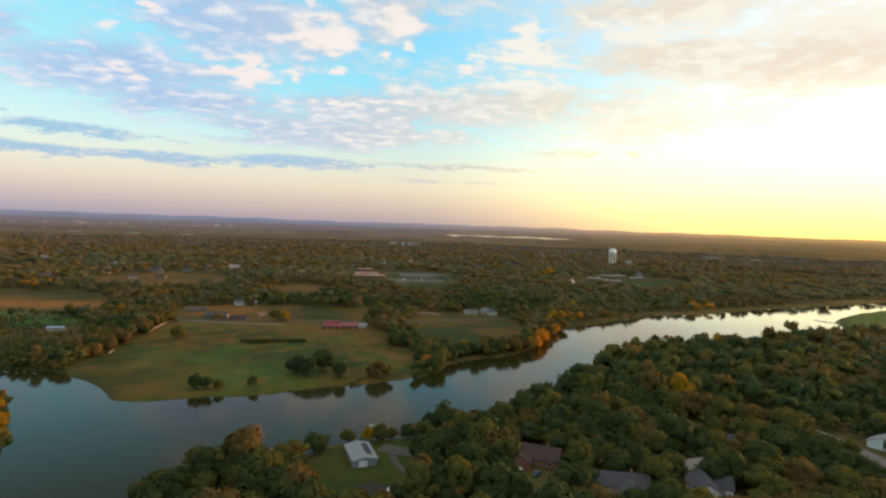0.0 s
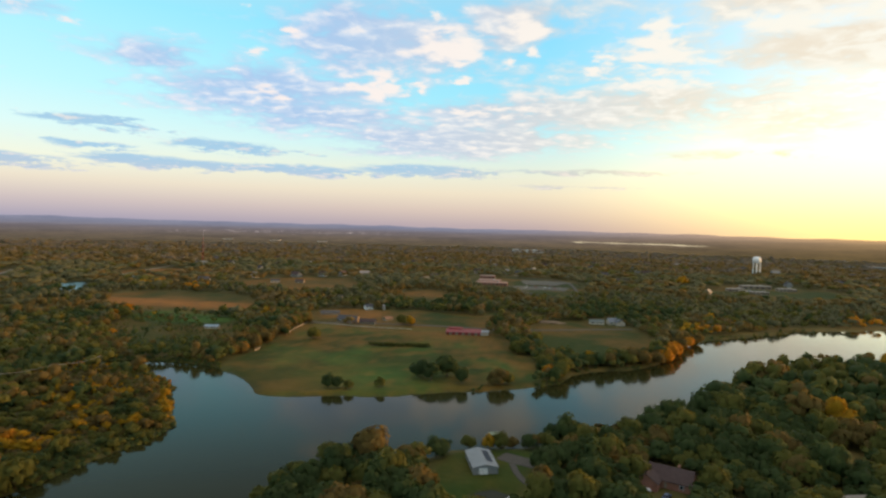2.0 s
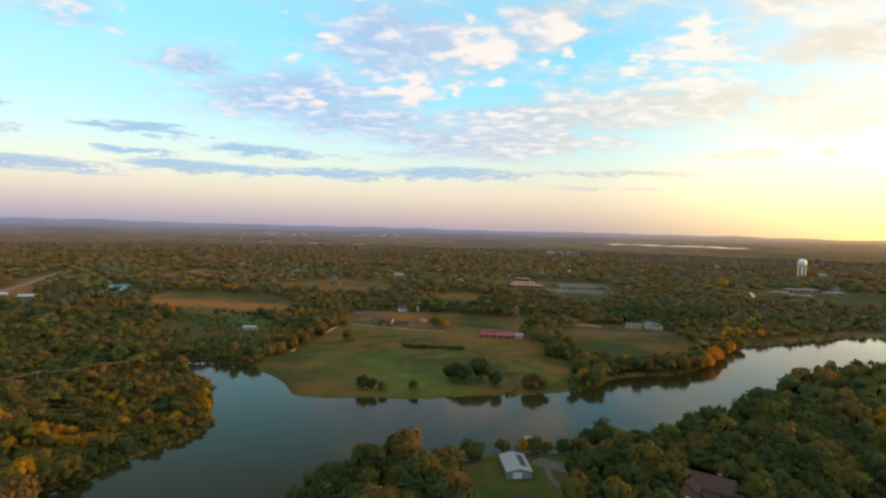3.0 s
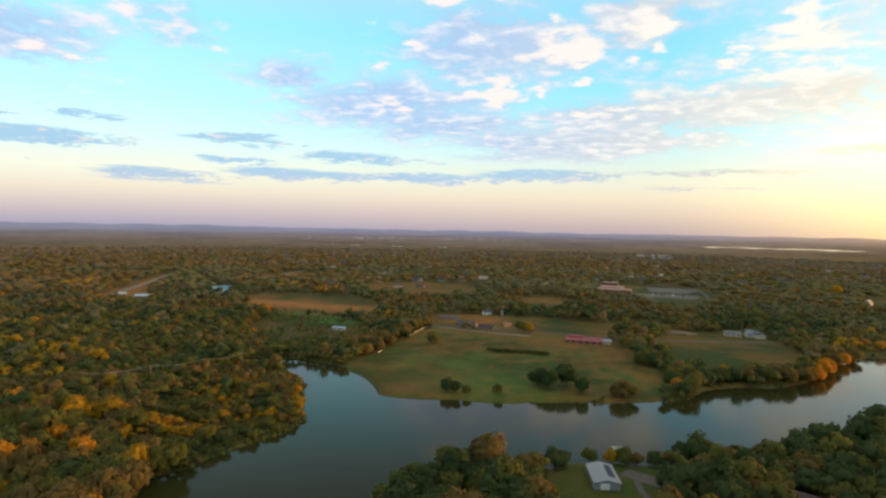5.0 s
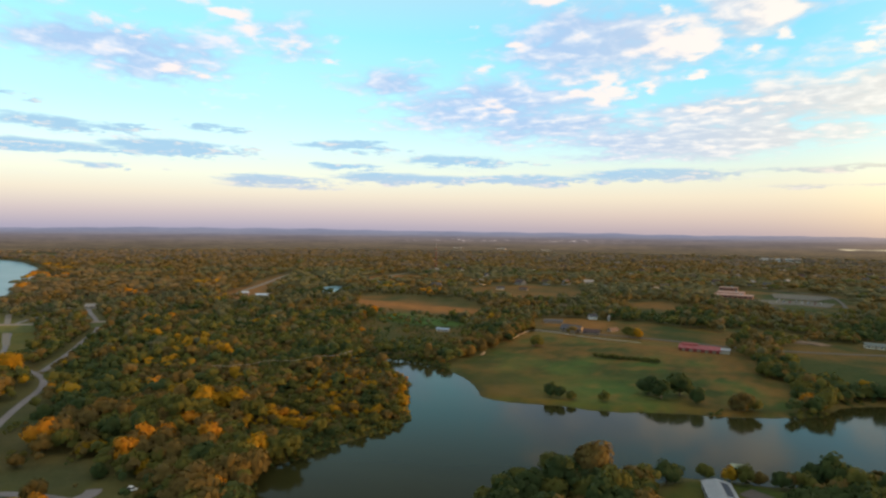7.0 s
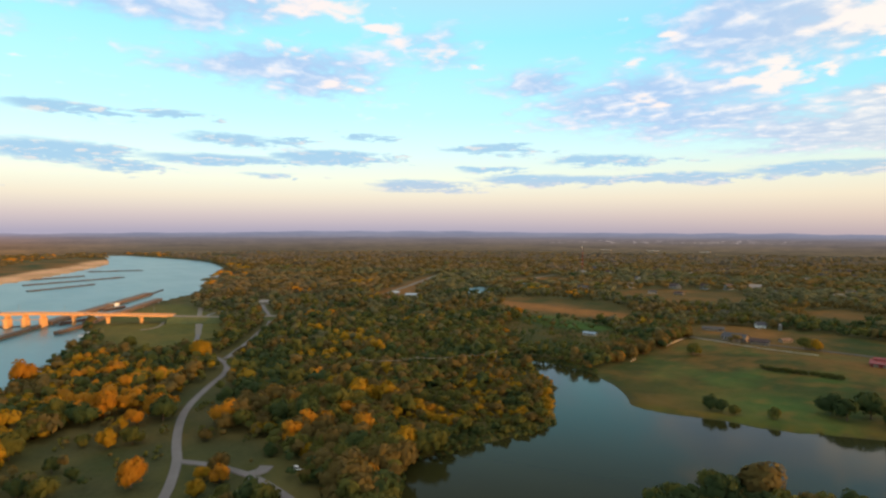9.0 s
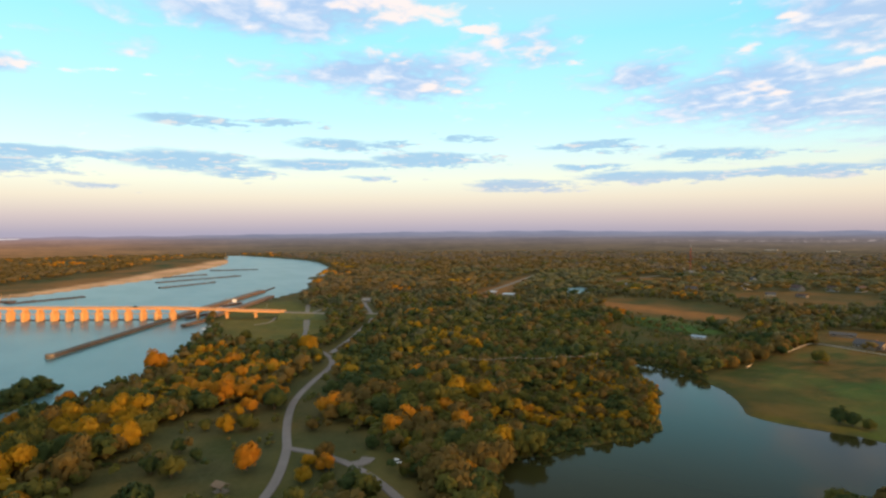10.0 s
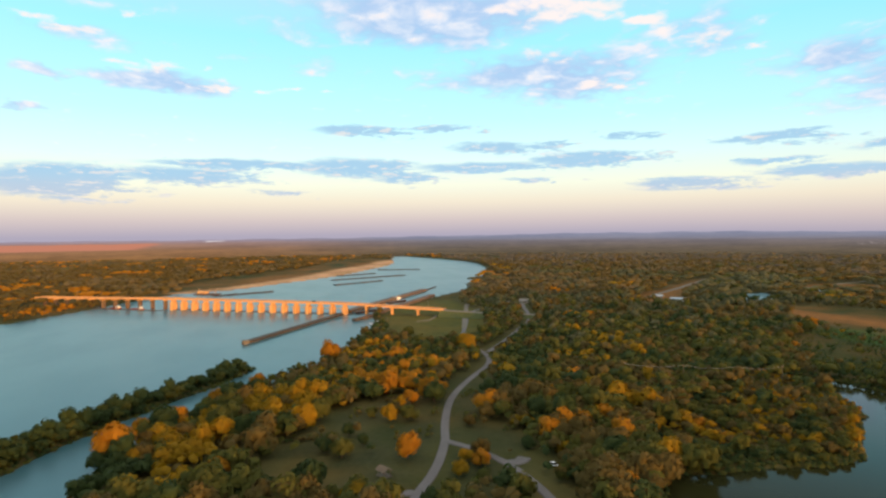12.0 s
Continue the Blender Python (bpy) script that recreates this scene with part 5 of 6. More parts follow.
def gable(length, width, eave, ridge, over=0.5, thick=0.22):
    """A pitched roof along x with thickness and overhang."""
    bm = bmesh.new()
    hl, hw = length / 2 + over, width / 2 + over
    slope = (ridge - eave) / (width / 2)
    low = eave - slope * over
    prof = [(-hw, low), (0, ridge), (hw, low), (hw, low + thick), (0, ridge + thick * 1.15), (-hw, low + thick)]
    rings = [[bm.verts.new((x, y, z)) for y, z in prof] for x in (-hl, hl)]
    for i in range(6):
        j = (i + 1) % 6
        bm.faces.new((rings[0][i], rings[0][j], rings[1][j], rings[1][i]))
    for ring in rings:
        bm.faces.new((ring[0], ring[1], ring[4], ring[5]))
        bm.faces.new((ring[1], ring[2], ring[3], ring[4]))
    return bm


def gable_walls(length, width, eave, ridge):
    """Walls of a house with both gable ends, its foot a little under the ground."""
    bm = bmesh.new()
    hl, hw = length / 2, width / 2
    prof = [(-hw, -0.6), (hw, -0.6), (hw, eave), (0, ridge), (-hw, eave)]
    rings = [[bm.verts.new((x, y, z)) for y, z in prof] for x in (-hl, hl)]
    for i in range(5):
        j = (i + 1) % 5
        bm.faces.new((rings[0][i], rings[0][j], rings[1][j], rings[1][i]))
    for ring in rings:
        bm.faces.new(ring)
    return bm


def house(x, y, turn, length, width, eave, ridge, wall_mat, roof_mat, label, name="house", category="house", group="", windows=3, chimney=False, wing=None):
    """A pitched house: walls, roof, door and windows with frames; a wing and a chimney where it has them."""
    root = thing(name, x, y, turn, label, category, group)
    part("wall", gable_walls(length, width, eave, ridge), wall_mat, root)
    roof = part("roof", gable(length, width, eave, ridge), roof_mat, root)
    if wing:
        wx, wl, ww = wing
        bm = gable_walls(wl, ww, eave, ridge * 0.92)
        bm.transform(pose(wx, -width / 2 - wl / 2 + 1.0, 0, 0, 0, 90))
        part("wing_wall", bm, wall_mat, root)
        bm = gable(wl, ww, eave, ridge * 0.92)
        bm.transform(pose(wx, -width / 2 - wl / 2 + 1.0, 0.02, 0, 0, 90))
        part("wing_roof", bm, roof_mat, root)
    part("door", boxed(0.6, -width / 2 - 0.03, 0.05, 1.0, 0.12, 2.1), WOOD, root)
    for i in range(windows):
        wx = (i + 0.5) / windows * length - length / 2
        for sy in (-1, 1):
            if sy < 0 and abs(wx - 0.6) < 1.3:
                continue
            frame_ob = part("window", boxed(wx, sy * (width / 2 + 0.03), 0.95, 1.5, 0.12, 1.35), WHITE, root)
            part("pane", boxed(wx, sy * (width / 2 + 0.075), 1.05, 1.3, 0.06, 1.15), DARK_GLASS, frame_ob)
    if chimney:
        part("chimney", boxed(length * 0.22, 0.6, ridge - 1.0, 0.9, 0.7, 2.0, bevel=0.06), BRICK_RED, root)
    return root, roof


def car(x, y, turn, paint, label, z=None):
    root = thing("car", x, y, turn, label, "car", "parked cars", z)
    bm = boxed(0, 0, 0.35, 4.5, 1.8, 0.55, bevel=0.14)
    part("body", bm, paint, root)
    bm = boxed(-0.2, 0, 0.9, 2.5, 1.55, 0.55, bevel=0.0)
    for v in bm.verts:
        if v.co.z > 1.2:
            v.co.x *= 0.72
            v.co.y *= 0.86
    part("cabin", bm, DARK_GLASS, root)
    part("car_roof", boxed(-0.2, 0, 1.43, 1.75, 1.34, 0.06, bevel=0.02), paint, root)
    for wx in (-1.4, 1.4):
        for wy in (-0.85, 0.85):
            part("wheel", rod(bmesh.new(), (wx, wy - 0.1, 0.33), (wx, wy + 0.1, 0.33), 0.33, 12), BLACK, root)
    return root


# ---- the lake's near shore: shed, dock, pond, houses
def make_shed():
    root = thing("pole_barn", -28.4, 217.6, 110.0, "white metal shed with dark solar panels on its roof", "shed")
    part("wall", gable_walls(16.4, 9.2, 2.5, 3.5), WHITE_METAL, root)
    roof = part("roof", gable(16.4, 9.2, 2.5, 3.5, 0.35), WHITE_METAL, root)
    slope = math.atan2(1.0, 4.6)
    for i in range(7):
        bm = boxed(0, 0, 0, 1.5, 2.5, 0.06)
        bm.transform(Matrix.Translation((-4.0 + i * 1.56, -2.3, 3.30)) @ Matrix.Rotation(slope, 4, "X"))
        part("solar_panel", bm, SOLAR, roof, "dark blue solar panel")
    for i in range(11):
        for s in (-1, 1):
            bm = boxed(0, 0, 0, 0.08, 4.7, 0.05)
            bm.transform(Matrix.Translation((-7.8 + i * 1.56, s * 2.3, 3.26)) @ Matrix.Rotation(-s * slope, 4, "X"))
            part("roof_seam", bm, WHITE_METAL, roof)
    door = part("door", boxed(-8.23, 0.8, 0.05, 0.08, 3.2, 2.3), WHITE, root, "wide white roller door")
    for i in range(4):
        part("door_slat", boxed(-8.28, 0.8, 0.3 + i * 0.5, 0.05, 3.1, 0.05), STEEL, door)
    for i in range(3):
        part("window", boxed(-5.5 + i * 4.6, 4.64, 1.1, 1.3, 0.1, 0.9), DARK_GLASS, root)


make_shed()


def make_dock():
    root = thing("boat_dock", -27.0, 251.0, 20.0, "dull green roofed boat dock standing in the lake near the lawn", "dock", z=0.0)
    part("deck", boxed(0, 0, 0.45, 6.4, 4.4, 0.25, bevel=0.05), WOOD, root)
    part("roof", gable(5.2, 3.6, 2.0, 2.3, 0.3, 0.12), plain("dull_green_roof", (0.17, 0.20, 0.13), 0.7, 0, 0.2, 0.5), root)
    for px in (-2.5, 0, 2.5):
        for py in (-1.7, 1.7):
            part("post", rod(bmesh.new(), (px, py, -2.5), (px, py, 2.25), 0.12), WOOD, root)
    part("gangway", boxed(1.0, -7.2, 0.5, 1.6, 8.2, 0.16), WOOD, root)
    for py in (-5.0, -9.5):
        part("pile", rod(bmesh.new(), (0.4, py, -2.5), (0.4, py, 1.2), 0.1), WOOD, root)


make_dock()


def make_jetty():
    root = thing("swimming_jetty", 408, 616, -62, "pale wooden jetty along the shore of the green field", "jetty", z=0.0)
    part("deck", boxed(0, 0, 0.5, 26, 3.0, 0.22), WHITE, root)
    for i in range(6):
        part("pile", rod(bmesh.new(), (-12 + i * 4.8, 1.2, -2.5), (-12 + i * 4.8, 1.2, 0.9), 0.15), WOOD, root)


make_jetty()


def make_rowing_boat():
    root = thing("rowing_boat", -15.5, 195.5, 70, "upturned white boat lying beside the small pond", "boat")
    bm = bmesh.new()
    rings = []
    for i in range(9):
        f = i / 8
        w = 0.75 * math.sin(math.pi * min(1, 0.12 + f * 0.76)) + 0.03
        rings.append([bm.verts.new((f * 4.6 - 2.3, w * math.cos(a), 0.02 + 0.62 * math.sin(a) * (0.7 + 0.3 * math.sin(math.pi * f)))) for a in (0, 0.5, 1.05, 1.57, 2.09, 2.64, 3.14)])
    for a, b in zip(rings, rings[1:]):
        for i in range(6):
            bm.faces.new((a[i], a[i + 1], b[i + 1], b[i]))
    bm.faces.new(rings[0])
    bm.faces.new(rings[-1])
    part("hull", bm, WHITE, root)
    part("keel", boxed(0, 0, 0.6, 4.2, 0.08, 0.1), WOOD, root)


make_rowing_boat()
house(64, 200, -8, 20, 10, 2.8, 5.6, BEIGE, GREY_ROOF, "single-storey house with a grey shingle roof among trees", chimney=True, wing=(4, 6, 8))
house(93, 197, 78, 14, 10, 3.0, 6.4, WHITE, GREY_ROOF, "white house with a blue-grey gabled roof among trees", wing=(3, 5, 7))
house(96, 215, 20, 10, 7, 2.8, 4.8, BEIGE, plain("tan_shingles", (0.24, 0.21, 0.17), 0.9, 0, 0.25, 1.2, 0.4), "small tan-roofed house under trees")
house(39, 221, -20, 18, 11, 2.9, 6.0, BRICK_RED, BROWN_ROOF, "large brick house with a red-brown roof under trees", chimney=True, wing=(-5, 6, 8))
house(124, 240, 12, 16, 9, 2.9, 5.6, BEIGE, GREY_ROOF, "grey-roofed house hidden between trees")
house(196, 250, 35, 17, 10, 2.9, 5.4, WHITE, plain("pale_shingles", (0.28, 0.27, 0.26), 0.9, 0, 0.2, 1.2, 0.4), "pale-roofed house beside the street")
car(115, 268, 60, WHITE, "white car parked on the grass by a drive")
car(30, 211.5, 10, WHITE, "white car parked beside the brick house")
car(37, 208, 60, plain("blue_car_paint", (0.05, 0.08, 0.16), 0.3, 0.1, 0.1), "dark blue car parked beside the brick house")
car(-197, 106, 30, WHITE, "white car parked at the edge of the park")


# ---- the meadow and the farm
def make_fence(points, label):
    root = thing("board_fence", points[0][0], points[0][1], 0, label, "fence")
    ox, oy, oz = root.matrix_world.translation
    for (ax, ay), (bx, by) in zip(points[:-1], points[1:]):
        n = max(1, round(math.hypot(bx - ax, by - ay) / 5.5))
        turn = math.degrees(math.atan2(by - ay, bx - ax))
        for i in range(n):
            x, y = ax + (bx - ax) * i / n, ay + (by - ay) * i / n
            x2, y2 = ax + (bx - ax) * (i + 1) / n, ay + (by - ay) * (i + 1) / n
            z, z2 = height_at(x, y) - oz, height_at(x2, y2) - oz
            bm = boxed(0, 0, -0.4, 0.14, 0.14, 1.75, bevel=0.02)
            bm.transform(pose(x - ox, y - oy, z))
            part("post", bm, BEIGE, root)
            size = math.hypot(x2 - x, y2 - y)
            for k in range(3):
                bm = boxed(0, 0, 0.2 + k * 0.38, size - 0.1, 0.05, 0.19)
                bm.transform(pose((x + x2) / 2 - ox, (y + y2) / 2 - oy, (z + z2) / 2, 0, 0, turn))
                part("board", bm, BEIGE, root)


make_fence([(-210, 366), (-212, 376)], "short piece of pale board fence under orange trees")
make_fence([(-219, 431), (-227, 486), (-196, 485), (-165, 483), (-130, 487)], "long pale board fence round the meadow")


def make_red_barn():
    root = thing("barn", -84, 485, 8, "long low red barn with a red metal roof beside the meadow", "barn")
    part("wall", gable_walls(28, 15, 2.4, 4.0), RED_WALL, root)
    part("roof", gable(28, 15, 2.4, 4.0, 0.8), RED_METAL, root)
    part("loft_wall", boxed(-7, 1.0, 3.0, 11, 5, 1.5), RED_WALL, root)
    bm = gable(11, 5, 4.4, 5.2, 0.4)
    bm.transform(Matrix.Translation((-7, 1.0, 0)))
    part("loft_roof", bm, RED_METAL, root)
    for i in range(5):
        door = part("door", boxed(-11 + i * 5.4, -7.55, 0.05, 2.6, 0.12, 2.0), WOOD, root)
        part("crossbar", boxed(-11 + i * 5.4, -7.64, 0.9, 2.5, 0.06, 0.2), RED_METAL, door)
    part("lean_to", boxed(17.5, -1.0, -0.4, 7, 9, 3.0), BEIGE, root, "pale lean-to")
    bm = boxed(17.6, -1.0, 2.7, 8.0, 10.4, 0.2)
    part("lean_to_roof", bm, WHITE_METAL, root)


make_red_barn()
house(-196, 506, -6, 19, 10, 2.8, 5.8, WOOD, GREY_ROOF, "grey-roofed farmhouse behind the meadow fence", chimney=True, wing=(4, 5, 7))
house(-176, 502, 6, 14, 8, 2.5, 4.6, WOOD, BROWN_ROOF, "wooden farm building with a brown roof behind the fence")
house(-207, 591, 40, 8, 6, 3.2, 5.4, WHITE, GREY_ROOF, "tall white farmhouse at the edge of the woods", chimney=True)
house(-165, 527, 60, 9, 5, 2.2, 3.6, WOOD, plain("rust_roof", (0.16, 0.09, 0.05), 0.6, 0.2, 0.3, 0.8), "small shed with a rusty roof on the farm", "farm_shed", "shed")
house(-229, 540, 20, 18, 7, 2.4, 3.8, WOOD, plain("grey_sheet", (0.075, 0.070, 0.068), 0.85, 0.0, 0.25, 0.6), "low open farm shed with a grey roof", "farm_shed", "shed")
house(-13, 408, 60, 9, 7, 3.4, 5.8, WHITE, GREY_ROOF, "small white house between trees near the shore")
house(46, 583, 15, 13, 9, 3.2, 6.2, BEIGE, plain("blue_grey_roof", (0.14, 0.15, 0.17), 0.6, 0.1, 0.2, 0.8), "house with a pale blue-grey roof at the edge of the woods", wing=(3, 6, 8))
house(29, 578, 5, 13, 8, 2.6, 4.4, BEIGE, plain("grey_green_roof", (0.11, 0.125, 0.11), 0.7, 0.1, 0.2, 0.8), "low beige house with a grey-green roof")
house(-288, 432, 14, 11, 5, 2.0, 2.9, BEIGE, BLUE_METAL, "long low hut with a pale blue metal roof in the marsh", "hut", "hut", windows=2)
house(-621, 503, 38, 18, 10, 3.2, 4.4, BEIGE, PALE_BLUE_ROOF, "white-roofed metal hall beside the highway", "metal_hall", "hall")
house(-660, 502, 38, 12, 8, 3.0, 4.2, WOOD, PALE_BLUE_ROOF, "small white-roofed shed beside the highway", "metal_hall", "hall")
house(-298, 650, 10, 11, 7, 2.8, 4.6, BEIGE, GREY_ROOF, "small beige house on the lane behind the woods")
house(-272, 656, 10, 16, 7, 2.4, 3.8, BEIGE, GREY_ROOF, "long low pale house on the lane behind the woods")
house(-430, 801, 25, 12, 8, 2.8, 4.8, BEIGE, GREY_ROOF, "beige house beside a far field")
house(-396, 814, 5, 13, 8, 3, 4.8, WOOD, BROWN_ROOF, "wooden house with a brown roof beside a far field")


def make_tank():
    root = thing("feed_tank", -44, 478, 0, "small white round tank beside the hedgerow", "tank")
    bm = rod(bmesh.new(), (0, 0, 0), (0, 0, 3.0), 2.4, 20)
    part("shell", bm, WHITE_METAL, root)
    part("cap", rod(bmesh.new(), (0, 0, 3.0), (0, 0, 3.9), 2.5, 20, 0.4), WHITE_METAL, root)


make_tank()


def make_silo():
    root = thing("silo", -189, 588, 0, "slim grey steel silo on the farm", "silo")
    part("shell", rod(bmesh.new(), (0, 0, -0.3), (0, 0, 5.0), 1.4, 18), STEEL, root)
    part("cap", rod(bmesh.new(), (0, 0, 5.0), (0, 0, 6.0), 1.5, 18, 0.2), STEEL, root)


make_silo()


def make_hay_heap():
    root = thing("earth_mound", -18, 566, 0, "long heap of bare earth behind the meadow", "mound")
    bm = bmesh.new()
    bmesh.ops.create_icosphere(bm, subdivisions=3, radius=1.0)
    for v in bm.verts:
        k = noise.noise(v.co * 2.0) * 0.25 + 1
        v.co = Vector((v.co.x * 18 * k, v.co.y * 5 * k, v.co.z * 2.0 * k))
    part("heap", bm, plain("bare_earth", (0.16, 0.11, 0.07), 0.95, 0, 0.3, 0.4, 0.4), root)


make_hay_heap()


# ---- the park
def make_picnic_shelter():
    root = thing("picnic_shelter", -208, 43, 25, "open picnic shelter with a brown roof in the park", "shelter")
    part("floor_slab", boxed(0, 0, -0.2, 5.0, 4.0, 0.35), GRAVEL, root)
    for px in (-2.0, 2.0):
        for py in (-1.5, 1.5):
            part("post", boxed(px, py, 0.1, 0.2, 0.2, 2.3), WOOD, root)
    part("roof", gable(4.4, 3.4, 2.3, 3.2, 0.5), plain("brown_roof", (0.16, 0.11, 0.07), 0.85, 0, 0.25, 1.0), root)
    part("table", boxed(0, 0, 0.75, 2.2, 0.8, 0.08), WOOD, root)
    part("table_leg", boxed(0, 0, 0.1, 1.6, 0.15, 0.66), WOOD, root)


make_picnic_shelter()


def make_power_line(points):
    root = thing("power_line", points[0][0], points[0][1], 0, "wooden power line crossing the wooded cape", "power line")
    ox, oy, oz = root.matrix_world.translation
    tops = []
    for x, y in points:
        z = height_at(x, y) - oz
        pole = part("pole", rod(bmesh.new(), (x - ox, y - oy, z - 1), (x - ox, y - oy, z + 10.5), 0.16, 8, 0.11), WOOD, root)
        part("crossarm", boxed(x - ox, y - oy, z + 9.6, 0.18, 2.2, 0.16), WOOD, pole)
        tops.append((x - ox, y - oy, z + 9.8))
    for a, b in zip(tops, tops[1:]):
        for side in (-0.9, 0.9):
            prev = None
            bm = bmesh.new()
            for i in range(13):
                f = i / 12
                q = (a[0] + (b[0] - a[0]) * f, a[1] + (b[1] - a[1]) * f + side, a[2] + (b[2] - a[2]) * f - 6.0 * f * (1 - f))
                if prev:
                    rod(bm, prev, q, 0.05, 5)
                prev = q
            part("cable", bm, STEEL, root)


make_power_line([(-300, 206), (-284, 236), (-272, 264), (-264, 288)])


# ---- school, tower, town and far buildings
def flat_building(x, y, turn, sx, sy, h, wall_mat, roof_mat, label, bays=8, name="flat_building", category="building", group=""):
    root = thing(name, x, y, turn, label, category, group)
    part("wall", boxed(0, 0, -1.0, sx, sy, h + 1.0), wall_mat, root)
    part("roof", boxed(0, 0, h, sx + 0.6, sy + 0.6, 0.4, bevel=0.05), roof_mat, root)
    for i in range(bays):
        wx = (i + 0.5) / bays * sx - sx / 2
        part("window", boxed(wx, -sy / 2 - 0.05, h * 0.35, sx / bays * 0.6, 0.2, h * 0.35), DARK_GLASS, root)
    part("roof_unit", boxed(sx * 0.2, sy * 0.1, h + 0.4, 3.5, 2.5, 1.6, bevel=0.05), STEEL, root)
    return root


SCHOOL_LABEL = "low brick school wing with a pale flat roof"
SCHOOL_ROOF = plain("dusty_pink_roof", (0.28, 0.17, 0.13), 0.85, 0, 0.25, 0.3, 0.2)
flat_building(-118, 915, 4, 50, 22, 4.2, BRICK_RED, SCHOOL_ROOF, SCHOOL_LABEL, group="school")
flat_building(-126, 950, 4, 36, 26, 5.0, BRICK_RED, SCHOOL_ROOF, SCHOOL_LABEL, group="school")
flat_building(-140, 1030, 4, 26, 18, 5.0, BRICK_RED, SCHOOL_ROOF, "brick school hall with a flat roof", 5, group="school")
ribbon("car_park", [(-80, 880), (-40, 905), (0, 900)], 46, YARD, "wide worn asphalt car park beside the school", 0.5, "car park")
ribbon("car_park", [(-75, 985), (-40, 990), (-5, 975)], 60, YARD, "grey worn asphalt yard behind the car park", 0.5, "car park")
ribbon("road", [(-95, 1058), (-36, 1062), (0, 1010), (14, 900), (12, 810), (-15, 780), (-39, 800), (-82, 855)], 4, TRACK, "brown loop road round the school car park", 0.75)
for _i in range(16):
    _paint = (WHITE, STEEL, RED_METAL, BLUE_METAL)[_i * 7 % 4]
    car(-62 + (_i % 8) * 7.0, 893 + (_i // 8) * 20 + (_i % 3), 92, _paint, ("white", "grey", "red", "pale blue")[_i * 7 % 4] + " car in the school car park", z=height_at(-40, 903) + 0.75)


def make_water_tower():
    root = thing("water_tower", 393, 1362, 0, "white water tower with a domed tank on thick columns", "water tower")
    z = root.matrix_world.translation[2]
    top = 44.5 - z
    prof = [(0.3, top), (4.0, top - 0.7), (6.9, top - 2.6), (8.2, top - 5.6), (8.4, top - 9.5), (8.0, top - 12.0), (6.0, top - 13.6), (1.5, top - 14.2)]
    bm = bmesh.new()
    sides = 32
    rings = [[bm.verts.new((r * math.cos(a * 2 * math.pi / sides), r * math.sin(a * 2 * math.pi / sides), h)) for a in range(sides)] for r, h in prof]
    for a, b in zip(rings, rings[1:]):
        for i in range(sides):
            bm.faces.new((a[i], a[(i + 1) % sides], b[(i + 1) % sides], b[i]))
    bm.faces.new(rings[0])
    bm.faces.new(rings[-1])
    tank = part("tank", bm, WHITE, root)
    tank.data.shade_smooth()
    bm = bmesh.new()
    for i in range(24):
        a, b = i * math.pi / 12, (i + 1) * math.pi / 12
        rod(bm, (8.9 * math.cos(a), 8.9 * math.sin(a), top - 9.0), (8.9 * math.cos(b), 8.9 * math.sin(b), top - 9.0), 0.12, 5)
    part("walkway_rail", bm, STEEL, tank)
    for i in range(6):
        a = i * math.pi / 3 + 0.3
        part("column", rod(bmesh.new(), (7.6 * math.cos(a), 7.6 * math.sin(a), -1), (7.2 * math.cos(a), 7.2 * math.sin(a), top - 11), 1.0, 12), WHITE, root)
    part("riser", rod(bmesh.new(), (0, 0, -1), (0, 0, top - 13.5), 1.7, 16), WHITE, root)
    part("ladder", boxed(2.6, 0, 0, 0.3, 0.6, top - 14), STEEL, root)


make_water_tower()


def make_mast():
    root = thing("radio_mast", -760, 1100, 0, "slim red and white lattice mast among far trees", "mast")
    bm = bmesh.new()
    for a in (0, 2.09, 4.19):
        rod(bm, (1.1 * math.cos(a), 1.1 * math.sin(a), -1), (0.35 * math.cos(a), 0.35 * math.sin(a), 52), 0.22, 5)
    part("lattice_leg", bm, RED_WALL, root)
    for k in range(13):
        r = 1.1 - 0.75 * k / 13
        bm = bmesh.new()
        for a in (0, 2.09, 4.19):
            rod(bm, (r * math.cos(a), r * math.sin(a), k * 4), (r * math.cos(a + 2.09), r * math.sin(a + 2.09), k * 4 + 2), 0.14, 4)
        part("brace", bm, WHITE if k % 2 else RED_WALL, root)
    part("antenna", rod(bmesh.new(), (0, 0, 50), (0, 0, 58), 0.14, 6), WHITE, root)


make_mast()
for _x, _y, _w, _d, _h in ((258, 992, 26, 12, 4), (266, 962, 20, 12, 4), (285, 958, 18, 12, 4), (300, 1040, 46, 14, 5), (338, 1016, 26, 14, 4)):
    flat_building(_x, _y, 8, _w, _d, _h, WOOD, PALE_ROOF, "low office block with a white flat roof", 5, group="office blocks below the tower")
for _x, _y, _w, _d, _h in ((850, 1850, 60, 26, 8), (935, 1800, 70, 30, 8), (790, 1890, 30, 20, 6), (880, 1650, 90, 24, 6), (900, 1480, 60, 20, 5)):
    flat_building(_x, _y, -35, _w, _d, _h, STEEL, PALE_ROOF, "long low plant building with a white roof", 8, group="plant buildings")
flat_building(-152, 2200, 3, 115, 40, 9, WHITE, PALE_ROOF, "long white flat-roofed warehouse beyond the town", 10, "warehouse")
flat_building(-2450, 1770, 40, 90, 40, 9, WHITE, PALE_ROOF, "white warehouse on the far plain", 8, "warehouse")
for _i in range(3):
    flat_building(-1500 + _i * 210, 2350 + (_i % 3) * 40, 20, 44, 24, 8, BEIGE, PALE_ROOF, "pale industrial hall on the far edge of town", 6, "industrial_hall", group="industrial halls")

